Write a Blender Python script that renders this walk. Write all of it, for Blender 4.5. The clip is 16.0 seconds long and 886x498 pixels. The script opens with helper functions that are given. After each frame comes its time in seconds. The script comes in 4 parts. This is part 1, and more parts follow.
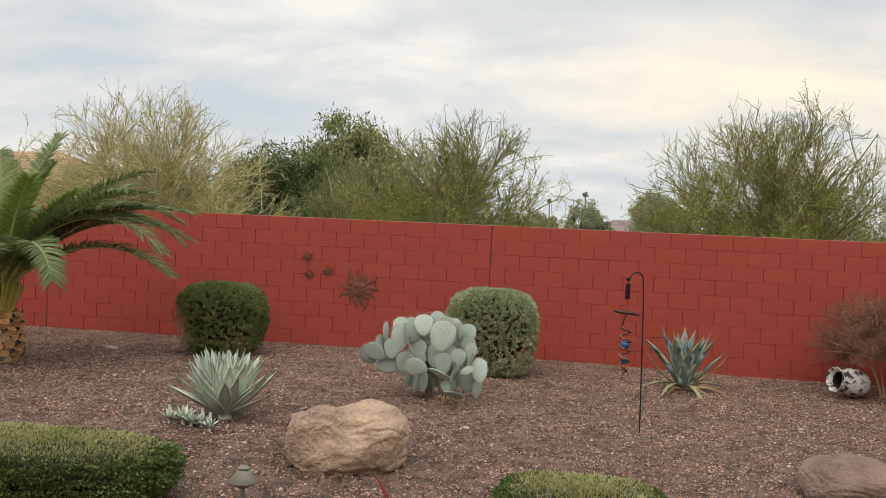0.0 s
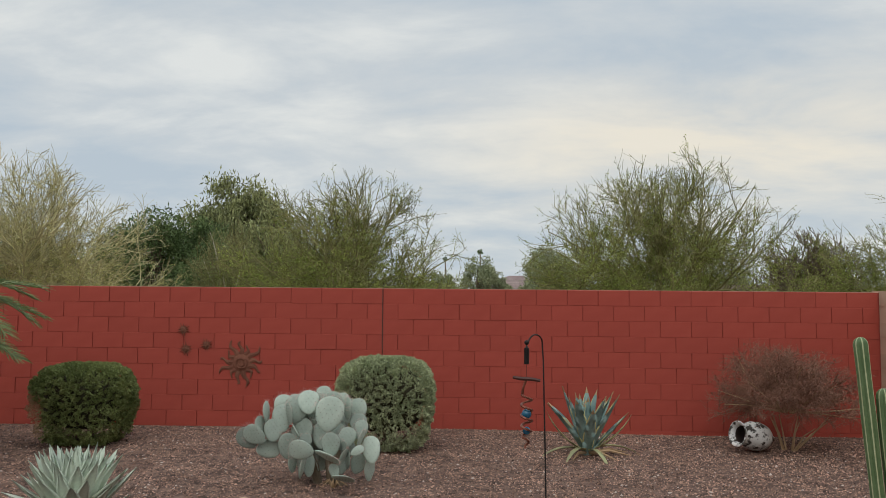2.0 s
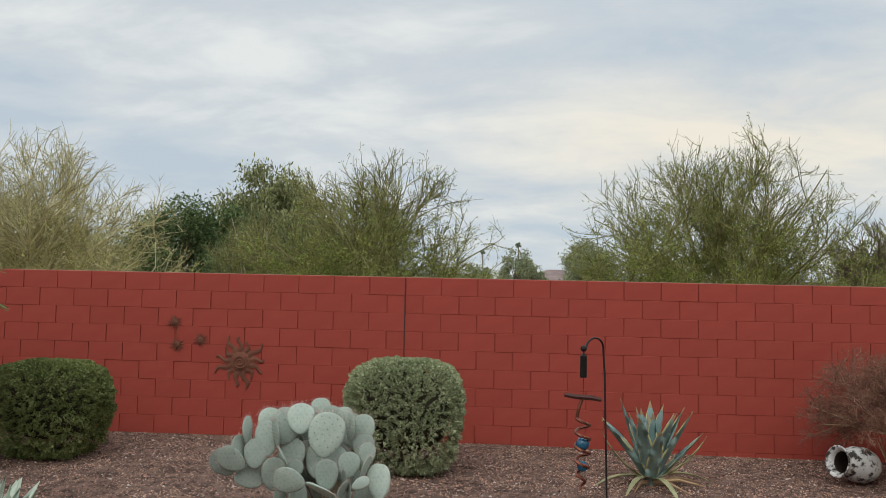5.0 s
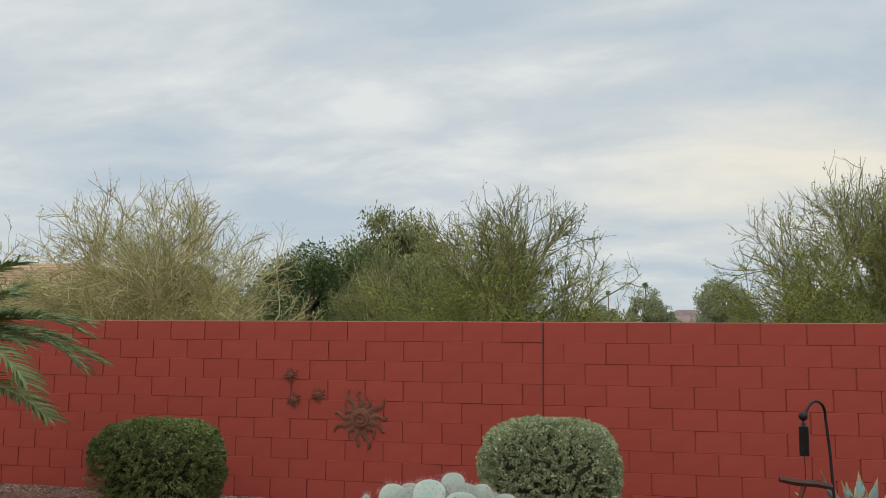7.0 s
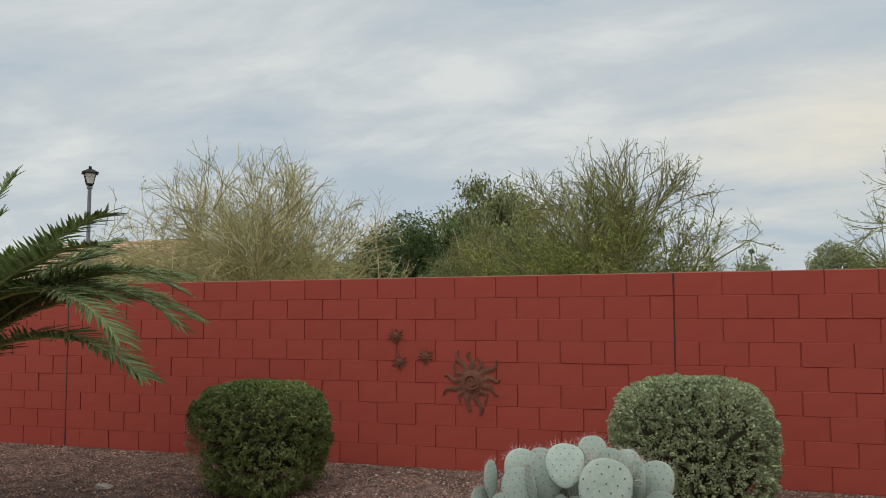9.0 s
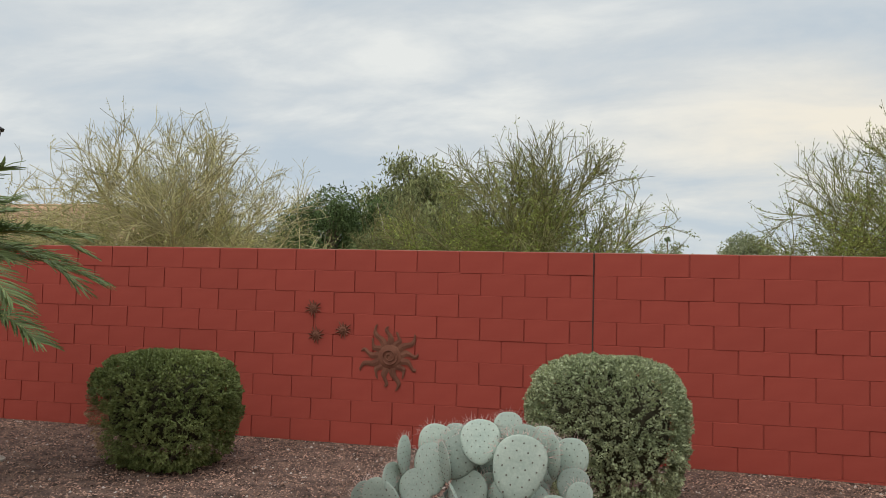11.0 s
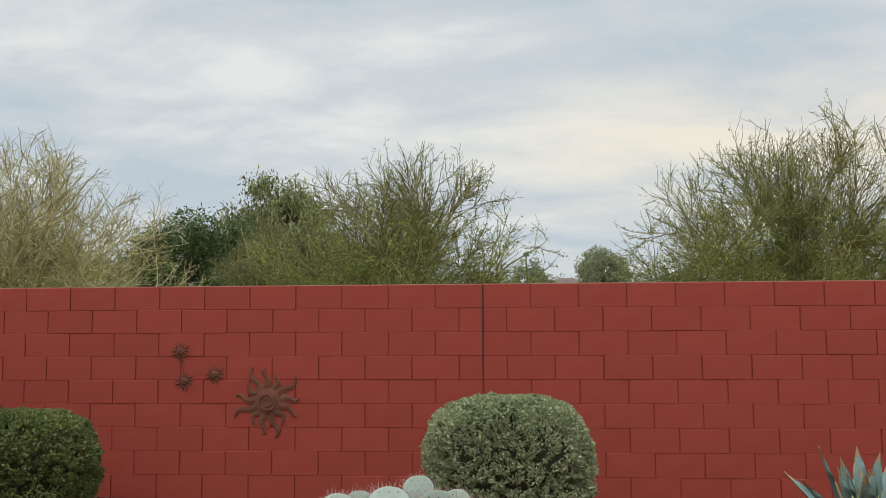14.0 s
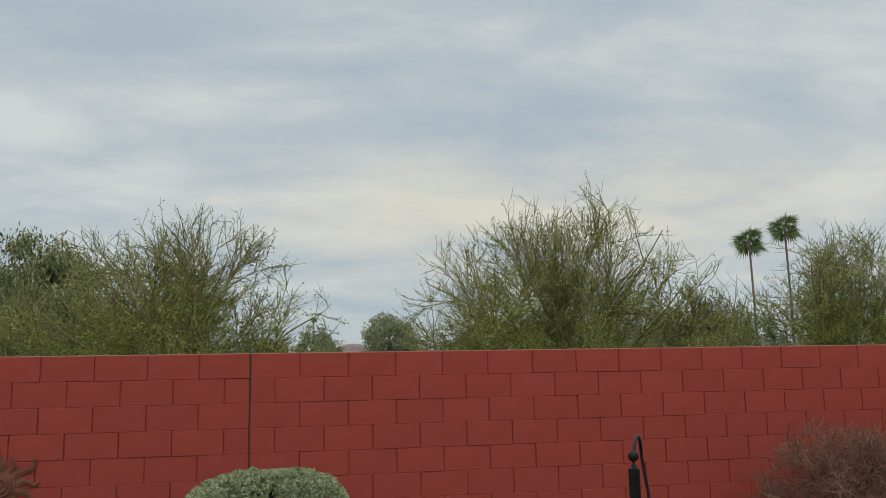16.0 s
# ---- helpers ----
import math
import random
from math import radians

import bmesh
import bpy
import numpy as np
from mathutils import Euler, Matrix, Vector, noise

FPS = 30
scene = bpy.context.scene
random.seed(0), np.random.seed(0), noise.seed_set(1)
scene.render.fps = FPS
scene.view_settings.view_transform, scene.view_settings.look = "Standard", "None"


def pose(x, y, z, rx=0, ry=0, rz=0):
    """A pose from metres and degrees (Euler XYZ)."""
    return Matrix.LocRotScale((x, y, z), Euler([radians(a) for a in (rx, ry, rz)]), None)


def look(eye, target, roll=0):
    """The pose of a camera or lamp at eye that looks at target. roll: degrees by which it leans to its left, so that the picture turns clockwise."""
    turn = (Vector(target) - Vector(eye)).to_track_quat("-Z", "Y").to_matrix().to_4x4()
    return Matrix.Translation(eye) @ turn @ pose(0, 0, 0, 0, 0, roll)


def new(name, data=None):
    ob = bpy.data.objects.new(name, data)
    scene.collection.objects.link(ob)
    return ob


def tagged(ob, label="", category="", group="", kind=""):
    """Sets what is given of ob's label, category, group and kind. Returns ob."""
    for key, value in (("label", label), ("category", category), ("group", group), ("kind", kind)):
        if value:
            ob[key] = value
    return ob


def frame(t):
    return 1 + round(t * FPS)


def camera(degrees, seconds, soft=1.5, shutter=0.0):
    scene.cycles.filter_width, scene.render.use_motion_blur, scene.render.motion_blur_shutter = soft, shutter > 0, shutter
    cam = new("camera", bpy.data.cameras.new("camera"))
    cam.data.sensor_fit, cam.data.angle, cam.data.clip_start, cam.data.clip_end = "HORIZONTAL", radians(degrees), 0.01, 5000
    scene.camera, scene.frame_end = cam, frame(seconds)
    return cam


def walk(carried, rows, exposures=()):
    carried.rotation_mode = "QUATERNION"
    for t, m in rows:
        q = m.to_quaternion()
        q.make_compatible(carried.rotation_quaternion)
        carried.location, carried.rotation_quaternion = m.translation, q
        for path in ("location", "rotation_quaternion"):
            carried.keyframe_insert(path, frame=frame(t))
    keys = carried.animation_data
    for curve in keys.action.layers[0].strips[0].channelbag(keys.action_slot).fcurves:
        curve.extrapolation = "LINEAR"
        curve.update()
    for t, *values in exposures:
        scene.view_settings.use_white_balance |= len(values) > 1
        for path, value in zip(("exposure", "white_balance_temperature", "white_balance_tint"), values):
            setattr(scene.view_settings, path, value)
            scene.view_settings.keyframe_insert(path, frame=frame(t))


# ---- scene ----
cam = camera(56.9, 16.0, 0.9)
PATH = [
    (0, (0.973, -11.428, 1.518), (0.687, -9.449, 1.501), 2.7),
    (0.5, (1.042, -11.365, 1.558), (0.864, -9.373, 1.603), 1.9),
    (1, (1.136, -11.245, 1.594), (0.923, -9.261, 1.72), 1.0),
    (1.5, (1.095, -11.067, 1.566), (0.958, -9.078, 1.723), 0.3),
    (2, (1.01, -10.851, 1.573), (0.97, -8.856, 1.709), 0.5),
    (2.5, (1.081, -10.565, 1.569), (1.002, -8.57, 1.688), 1.7),
    (3, (1.094, -10.31, 1.563), (0.999, -8.315, 1.675), 1.1),
    (5.5, (0.984, -8.93, 1.565), (0.821, -6.941, 1.688), 1.6),
    (6, (0.916, -8.681, 1.583), (0.655, -6.703, 1.723), 0.5),
    (6.5, (0.813, -8.435, 1.595), (0.541, -6.462, 1.771), -0.1),
    (7, (0.77, -8.164, 1.606), (0.344, -6.222, 1.825), 0.5),
    (7.5, (0.623, -7.922, 1.598), (0.136, -5.995, 1.816), -0.1),
    (8, (0.522, -7.702, 1.588), (0.061, -5.775, 1.862), 0.3),
    (8.5, (0.488, -7.489, 1.566), (-0.039, -5.583, 1.862), -0.5),
    (9, (0.436, -7.504, 1.447), (-0.214, -5.619, 1.6), -0.3),
    (9.5, (0.44, -7.526, 1.414), (-0.119, -5.608, 1.505), 0.6),
    (12, (0.294, -7.19, 1.411), (-0.114, -5.235, 1.523), 1.4),
    (12.5, (0.2, -7.123, 1.427), (-0.082, -5.146, 1.536), 0.7),
    (13, (0.155, -7.089, 1.459), (0.019, -5.098, 1.59), -0.2),
    (13.5, (0.157, -7.052, 1.502), (0.023, -5.061, 1.63), -1.1),
    (14, (0.158, -7.031, 1.564), (0.018, -5.041, 1.712), -0.4),
    (14.5, (0.152, -7.081, 1.581), (0.048, -5.096, 1.798), -0.8),
    (15, (0.146, -7.069, 1.577), (0.108, -5.083, 1.808), -0.6),
    (15.5, (0.187, -7.063, 1.583), (0.418, -5.093, 1.835), 0.0),
    (16, (0.306, -7.052, 1.587), (0.677, -5.109, 1.888), -1.1),
]
EXPOSURES = [(0.0, 0.16, 7050, 12), (0.5, 0.07, 6950, 12), (1.0, -0.10, 6500, 10), (1.5, -0.13, 6500, 10), (2.5, -0.16, 6550, 10), (5.5, -0.05, 6500, 10), (6.5, -0.05, 6500, 10),
             (7.5, -0.2, 6450, 8), (8.5, -0.28, 6400, 7), (9.0, -0.22, 6500, 9), (9.5, -0.03, 6600, 10), (12.0, -0.04, 6600, 10), (13.5, -0.02, 6600, 10), (14.5, -0.15, 6500, 9), (15.0, -0.2, 6450, 8),
             (15.5, -0.2, 6450, 8), (16.0, -0.36, 6400, 7)]
walk(cam, [(t, look(eye, target, roll)) for t, eye, target, roll in PATH], EXPOSURES)

# ---- world, sun, exposure ----
world = bpy.data.worlds.new("overcast_sky")
scene.world = world
world.use_nodes = True
wt = world.node_tree
wt.nodes.clear()


def wnode(kind, **props):
    n = wt.nodes.new(kind)
    for k, v in props.items():
        n.inputs[k].default_value = v
    return n


def wmath(op, a, b=None):
    n = wt.nodes.new("ShaderNodeMath")
    n.operation = op
    for i, v in enumerate((a, b)):
        if v is None:
            continue
        if isinstance(v, (int, float)):
            n.inputs[i].default_value = v
        else:
            wt.links.new(v, n.inputs[i])
    return n.outputs[0]


SUN_ELEVATION, SUN_AZIMUTH = 52.0, 196.0   # degrees; azimuth clockwise from +y
sky = wt.nodes.new("ShaderNodeTexSky")
sky.sky_type = "NISHITA"
sky.sun_disc = False
sky.sun_elevation = radians(SUN_ELEVATION)
sky.sun_rotation = radians(SUN_AZIMUTH)
geo = wt.nodes.new("ShaderNodeTexCoord")
sep = wt.nodes.new("ShaderNodeSeparateXYZ")
wt.links.new(geo.outputs["Generated"], sep.inputs[0])
up = wmath("MAXIMUM", sep.outputs[2], 0.0)
lift = wmath("ADD", up, 0.22)
flat = wt.nodes.new("ShaderNodeCombineXYZ")
wt.links.new(wmath("DIVIDE", sep.outputs[0], lift), flat.inputs[0])
wt.links.new(wmath("DIVIDE", sep.outputs[1], lift), flat.inputs[1])
stretch = wt.nodes.new("ShaderNodeMapping")
stretch.inputs["Rotation"].default_value = (0, 0, radians(12))
stretch.inputs["Scale"].default_value = (0.8, 1.25, 1.0)
stretch.inputs["Location"].default_value = (2.3, 1.1, 0.0)
wt.links.new(flat.outputs[0], stretch.inputs[0])
big = wnode("ShaderNodeTexNoise", Scale=1.9, Detail=8.0, Roughness=0.57, Distortion=0.25)
wt.links.new(stretch.outputs[0], big.inputs["Vector"])
ramp = wt.nodes.new("ShaderNodeValToRGB")
ramp.color_ramp.elements[0].position, ramp.color_ramp.elements[0].color = 0.34, (0.50, 0.58, 0.65, 1)
ramp.color_ramp.elements[1].position, ramp.color_ramp.elements[1].color = 0.66, (0.78, 0.805, 0.79, 1)
mid = ramp.color_ramp.elements.new(0.5)
mid.color = (0.61, 0.66, 0.69, 1)
# broad cloud shapes of the north sky: (x, z, half width, half height, lift) by direction
bias = 0.0
for cx, cz, wx, wz, amount in ((-0.30, 0.27, 0.30, 0.07, 0.045), (0.34, 0.36, 0.30, 0.09, -0.06), (-0.05, 0.40, 0.28, 0.05, -0.04), (-0.1, 0.09, 1.2, 0.06, -0.05)):
    dx = wmath("MULTIPLY", wmath("SUBTRACT", sep.outputs[0], cx), 1 / wx)
    dz = wmath("MULTIPLY", wmath("SUBTRACT", sep.outputs[2], cz), 1 / wz)
    hump = wmath("MULTIPLY", wmath("EXPONENT", wmath("MULTIPLY", wmath("ADD", wmath("MULTIPLY", dx, dx), wmath("MULTIPLY", dz, dz)), -1.0)), amount)
    bias = hump if isinstance(bias, float) else wmath("ADD", bias, hump)
north = wmath("GREATER_THAN", sep.outputs[1], 0.0)
wt.links.new(wmath("ADD", big.outputs["Fac"], wmath("MULTIPLY", bias, north)), ramp.inputs[0])
# thin warm break in the cloud low in the north-east
warm = wt.nodes.new("ShaderNodeMix")
warm.data_type = "RGBA"
warm.inputs["B"].default_value = (0.89, 0.82, 0.68, 1)
wx = wmath("MULTIPLY", wmath("SUBTRACT", sep.outputs[0], 0.30), 1 / 0.30)
wz = wmath("MULTIPLY", wmath("SUBTRACT", sep.outputs[2], 0.185), 1 / 0.075)
glow = wmath("EXPONENT", wmath("MULTIPLY", wmath("ADD", wmath("MULTIPLY", wx, wx), wmath("MULTIPLY", wz, wz)), -1.0))
ragged = wmath("MULTIPLY", wmath("SUBTRACT", big.outputs["Fac"], 0.22), 2.6)
wt.links.new(wmath("MINIMUM", wmath("MULTIPLY", wmath("MULTIPLY", glow, ragged), north), 0.85), warm.inputs["Factor"])
wt.links.new(ramp.outputs[0], warm.inputs["A"])
# overcast skies grow brighter towards the zenith
grade = wmath("ADD", wmath("MULTIPLY", wmath("MAXIMUM", wmath("SUBTRACT", up, 0.45), 0.0), 2.4), 1.09)
cloud = wnode("ShaderNodeBackground")
wt.links.new(warm.outputs["Result"], cloud.inputs["Color"])
wt.links.new(grade, cloud.inputs["Strength"])
clear = wnode("ShaderNodeBackground", Strength=0.1)
wt.links.new(sky.outputs[0], clear.inputs["Color"])
blend = wnode("ShaderNodeMixShader", Fac=0.93)
wt.links.new(clear.outputs[0], blend.inputs[1])
wt.links.new(cloud.outputs[0], blend.inputs[2])
out = wt.nodes.new("ShaderNodeOutputWorld")
wt.links.new(blend.outputs[0], out.inputs[0])

sun = new("sun", bpy.data.lights.new("sun", "SUN"))
sun.data.energy, sun.data.angle, sun.data.color = 0.8, radians(45), (1.0, 0.95, 0.88)
az, el = radians(SUN_AZIMUTH), radians(SUN_ELEVATION)
sun.matrix_world = look((math.sin(az) * math.cos(el) * 40, math.cos(az) * math.cos(el) * 40, math.sin(el) * 40), (0, 0, 0))


# ---- materials ----
def material(name, low, high, scale=8.0, fine=90.0, rough=0.8, bump=0.3, depth=0.01, spread=0.12, metal=0.0,
             translucent=0.0, specular=0.3, each="object", coords="Object"):
    """Two colours mixed by noise at two scales, with fine relief; spread: brightness that differs from piece to piece."""
    m = bpy.data.materials.new(name)
    m.use_nodes = True
    nt = m.node_tree
    b = nt.nodes["Principled BSDF"]
    b.inputs["Roughness"].default_value = rough
    b.inputs["Metallic"].default_value = metal
    b.inputs["Specular IOR Level"].default_value = specular
    tc = nt.nodes.new("ShaderNodeTexCoord")
    n1, n2 = nt.nodes.new("ShaderNodeTexNoise"), nt.nodes.new("ShaderNodeTexNoise")
    for n, s in ((n1, scale), (n2, fine)):
        n.inputs["Scale"].default_value = s
        n.inputs["Detail"].default_value = 5.0
        nt.links.new(tc.outputs[coords], n.inputs["Vector"])
    add = nt.nodes.new("ShaderNodeMath")
    add.operation = "MULTIPLY_ADD"
    nt.links.new(n2.outputs["Fac"], add.inputs[0])
    add.inputs[1].default_value = 0.45
    nt.links.new(n1.outputs["Fac"], add.inputs[2])
    mr = nt.nodes.new("ShaderNodeMapRange")
    mr.inputs["From Min"].default_value, mr.inputs["From Max"].default_value = 0.5, 0.95
    nt.links.new(add.outputs[0], mr.inputs["Value"])
    mix = nt.nodes.new("ShaderNodeMix")
    mix.data_type = "RGBA"
    mix.inputs["A"].default_value, mix.inputs["B"].default_value = (*low, 1), (*high, 1)
    nt.links.new(mr.outputs[0], mix.inputs["Factor"])
    hsv = nt.nodes.new("ShaderNodeHueSaturation")
    nt.links.new(mix.outputs["Result"], hsv.inputs["Color"])
    if each == "object":
        rnd = nt.nodes.new("ShaderNodeObjectInfo").outputs["Random"]
    else:
        rnd = nt.nodes.new("ShaderNodeNewGeometry").outputs["Random Per Island"]
    vr = nt.nodes.new("ShaderNodeMapRange")
    vr.inputs["To Min"].default_value, vr.inputs["To Max"].default_value = 1 - spread, 1 + spread
    nt.links.new(rnd, vr.inputs["Value"])
    nt.links.new(vr.outputs[0], hsv.inputs["Value"])
    nt.links.new(hsv.outputs[0], b.inputs["Base Color"])
    if bump:
        bp = nt.nodes.new("ShaderNodeBump")
        bp.inputs["Strength"].default_value, bp.inputs["Distance"].default_value = bump, depth
        nt.links.new(n2.outputs["Fac"], bp.inputs["Height"])
        nt.links.new(bp.outputs[0], b.inputs["Normal"])
    if translucent:
        tr = nt.nodes.new("ShaderNodeBsdfTranslucent")
        nt.links.new(hsv.outputs[0], tr.inputs["Color"])
        ms = nt.nodes.new("ShaderNodeMixShader")
        ms.inputs[0].default_value = translucent
        nt.links.new(b.outputs[0], ms.inputs[1])
        nt.links.new(tr.outputs[0], ms.inputs[2])
        nt.links.new(ms.outputs[0], nt.nodes["Material Output"].inputs[0])
    return m


RED_PAINT = material("red_masonry_paint", (0.36, 0.060, 0.042), (0.42, 0.079, 0.054), 0.9, 150, 0.85, 0.35, 0.003, 0.035, coords="Generated")
RED_JOINT = material("red_painted_mortar", (0.33, 0.06, 0.043), (0.39, 0.08, 0.056), 0.9, 120, 0.85, 0.4, 0.004)
RAW_TOP = material("bare_mortar", (0.40, 0.22, 0.17), (0.52, 0.32, 0.25), 4, 90, 0.9)
TAN_BLOCK = material("tan_block", (0.45, 0.30, 0.21), (0.56, 0.39, 0.28), 2, 90, 0.9)
STUCCO = material("tan_stucco", (0.46, 0.35, 0.25), (0.55, 0.43, 0.32), 1, 60, 0.9)
# bed is darkened in colour to stand in for shadows between the chips
GRAVEL_BED = material("gravel_bed", (0.045, 0.027, 0.021), (0.26, 0.165, 0.13), 9, 70, 0.95, 1.0, 0.03)
DIRT = material("desert_dirt", (0.28, 0.21, 0.15), (0.38, 0.30, 0.22), 0.3, 8, 0.95)
STONE_BITS = material("crushed_granite", (0.185, 0.105, 0.075), (0.375, 0.232, 0.172), 2, 40, 0.9, 0.3, 0.004, 0.85, each="island")
PALE_STONE = material("pale_stone", (0.42, 0.33, 0.28), (0.62, 0.54, 0.48), 9, 60, 0.9)
BOULDER = material("tan_boulder", (0.25, 0.16, 0.125), (0.68, 0.48, 0.33), 2.3, 34, 0.9, 1.0, 0.03)
BOULDER_RED = material("reddish_boulder", (0.20, 0.125, 0.10), (0.40, 0.27, 0.22), 3.2, 38, 0.9, 1.0, 0.03)
PAD = material("prickly_pear_skin", (0.26, 0.325, 0.275), (0.42, 0.47, 0.40), 1.2, 25, 0.6, 0.15, 0.003, 0.36)
AREOLE = material("areole", (0.10, 0.075, 0.06), (0.16, 0.11, 0.09), 9, 90)
SPINE = material("spine", (0.55, 0.36, 0.32), (0.68, 0.50, 0.44), 9, 90, 0.6)
DRY = material("dry_leaf", (0.32, 0.20, 0.11), (0.48, 0.33, 0.19), 9, 60)
AGAVE = material("blue_grey_agave", (0.50, 0.58, 0.48), (0.72, 0.78, 0.65), 5, 50, 0.55, 0.1, 0.002, 0.12)
AGAVE_B = material("green_agave", (0.165, 0.26, 0.245), (0.28, 0.375, 0.34), 5, 50, 0.5, 0.1, 0.002, 0.15)
AGAVE_OLD = material("ageing_agave", (0.30, 0.32, 0.17), (0.46, 0.44, 0.24), 5, 50, 0.5, 0.1, 0.002, 0.25)
MARGIN = material("yellow_margin", (0.50, 0.44, 0.20), (0.60, 0.55, 0.30), 9, 60, 0.6)
TIP = material("dark_spine_tip", (0.06, 0.035, 0.03), (0.09, 0.06, 0.05), 9, 60)
LEAF_DARK = material("dark_hedge_leaf", (0.13, 0.165, 0.05), (0.27, 0.305, 0.11), 3, 40, 0.6, 0, 0, 0.38, translucent=0.2, each="island")
LEAF_SAGE = material("sage_leaf", (0.27, 0.315, 0.165), (0.47, 0.50, 0.30), 3, 40, 0.6, 0, 0, 0.34, translucent=0.2, each="island")
LEAF_LOW = material("low_shrub_leaf", (0.07, 0.115, 0.028), (0.14, 0.185, 0.055), 3, 30, 0.6, 0, 0, 0.35, translucent=0.25, each="island")
LEAF_NEW = material("yellow_new_growth", (0.34, 0.335, 0.14), (0.55, 0.51, 0.27), 3, 30, 0.6, 0, 0, 0.3, translucent=0.25, each="island")
# near-black colour that stands in for shade deep inside the shrubs
INNER_SHADE = material("painted_inner_shade", (0.035, 0.03, 0.018), (0.07, 0.06, 0.035), 12, 60, 0.95)
BARK = material("grey_brown_bark", (0.13, 0.10, 0.07), (0.24, 0.19, 0.13), 6, 40, 0.9)
BARK_OLIVE = material("olive_bark", (0.15, 0.145, 0.055), (0.28, 0.26, 0.11), 3, 30, 0.8, spread=0.45, each="island")
BARK_PALE = material("pale_yellow_bark", (0.34, 0.31, 0.15), (0.50, 0.45, 0.25), 3, 30, 0.8, spread=0.45, each="island")
PALE_STEM = material("pale_grey_stem", (0.40, 0.37, 0.28), (0.58, 0.54, 0.43), 3, 30, 0.8)
LEAF_PV = material("palo_verde_leaf", (0.17, 0.22, 0.045), (0.34, 0.375, 0.095), 1.2, 30, 0.7, 0, 0, 0.6, translucent=0.3, each="island")
LEAF_PALE = material("yellow_green_leaf", (0.28, 0.285, 0.09), (0.45, 0.43, 0.17), 1.2, 30, 0.7, 0, 0, 0.6, translucent=0.3, each="island")
LEAF_EUC = material("grey_green_leaf", (0.18, 0.205, 0.085), (0.33, 0.34, 0.16), 0.6, 20, 0.7, 0, 0, 0.6, translucent=0.2, each="island")
LEAF_DEEP = material("deep_green_leaf", (0.075, 0.12, 0.042), (0.145, 0.20, 0.075), 0.6, 20, 0.7, 0, 0, 0.6, translucent=0.2, each="island")
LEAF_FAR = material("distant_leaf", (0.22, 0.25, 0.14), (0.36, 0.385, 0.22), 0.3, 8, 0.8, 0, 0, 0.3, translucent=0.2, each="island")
PINK_TWIG = material("pink_brown_twig", (0.17, 0.078, 0.052), (0.31, 0.165, 0.11), 3, 30, 0.8, 0, 0, 0.35, each="island")
PALM_LEAF = material("palm_leaflet", (0.12, 0.17, 0.055), (0.25, 0.305, 0.125), 2, 30, 0.5, 0, 0, 0.3, translucent=0.2, each="island")
PALM_NEW = material("fresh_palm_leaflet", (0.17, 0.25, 0.05), (0.27, 0.36, 0.08), 2, 30, 0.5, 0, 0, 0.25, translucent=0.3, each="island")
PALM_STALK = material("palm_stalk", (0.26, 0.28, 0.10), (0.42, 0.38, 0.15), 3, 40, 0.6)
PALM_NECK = material("palm_stalk_base", (0.36, 0.34, 0.08), (0.56, 0.46, 0.13), 5, 40, 0.6, 0.2, 0.003, 0.25)
PALM_BOOT = material("cut_palm_boot", (0.50, 0.25, 0.11), (0.80, 0.52, 0.28), 14, 60, 0.9, 0.8, 0.01, 0.3)
RUST = material("rusty_metal", (0.14, 0.048, 0.03), (0.23, 0.095, 0.058), 12, 90, 0.85, 0.5, 0.002, 0.1, 0.0)
IRON = material("black_iron", (0.012, 0.011, 0.011), (0.03, 0.025, 0.023), 12, 90, 0.5, 0.2, 0.001, 0.05, 0.5)
COPPER = material("dark_copper", (0.14, 0.045, 0.03), (0.26, 0.10, 0.065), 12, 90, 0.35, 0.1, 0.001, 0.05, 0.8)
BAR_BROWN = material("dark_red_brown_paint", (0.05, 0.018, 0.014), (0.09, 0.034, 0.026), 12, 90, 0.5, 0.2, 0.001)
BLUE_GLASS = material("blue_glass", (0.006, 0.05, 0.13), (0.015, 0.16, 0.26), 25, 90, 0.08, 0, 0, 0.1, specular=0.8)
CERAMIC = material("white_glaze", (0.74, 0.72, 0.68), (0.86, 0.85, 0.82), 5, 60, 0.45)
POT_INSIDE = material("dark_inside", (0.05, 0.035, 0.03), (0.09, 0.06, 0.05), 9, 60)
RIB_GREEN = material("column_cactus_skin", (0.075, 0.13, 0.052), (0.14, 0.20, 0.09), 5, 60, 0.55)
RIB_EDGE = material("column_cactus_rib", (0.34, 0.38, 0.20), (0.46, 0.48, 0.29), 5, 60, 0.6)
LAMP_METAL = material("weathered_bronze", (0.19, 0.175, 0.14), (0.28, 0.255, 0.21), 9, 90, 0.6, 0.3, 0.002, 0.05, 0.3)
POST_GREY = material("grey_post_paint", (0.16, 0.165, 0.18), (0.22, 0.225, 0.24), 3, 60, 0.5)
FROSTED = material("frosted_pane", (0.55, 0.55, 0.53), (0.68, 0.68, 0.66), 3, 60, 0.4)
ROOF_TAN = material("tan_roof_tile", (0.46, 0.28, 0.18), (0.58, 0.38, 0.25), 1, 10, 0.9)
ROOF_PINK = material("pinkish_roof_tile", (0.27, 0.20, 0.19), (0.35, 0.27, 0.25), 1, 10, 0.9)
WINDOW_DARK = material("dark_window_glass", (0.02, 0.022, 0.025), (0.04, 0.042, 0.046), 3, 30, 0.1, 0, 0, 0.1, specular=0.6)
WHITE_TRIM = material("white_trim", (0.62, 0.60, 0.56), (0.72, 0.70, 0.66), 3, 60, 0.7)
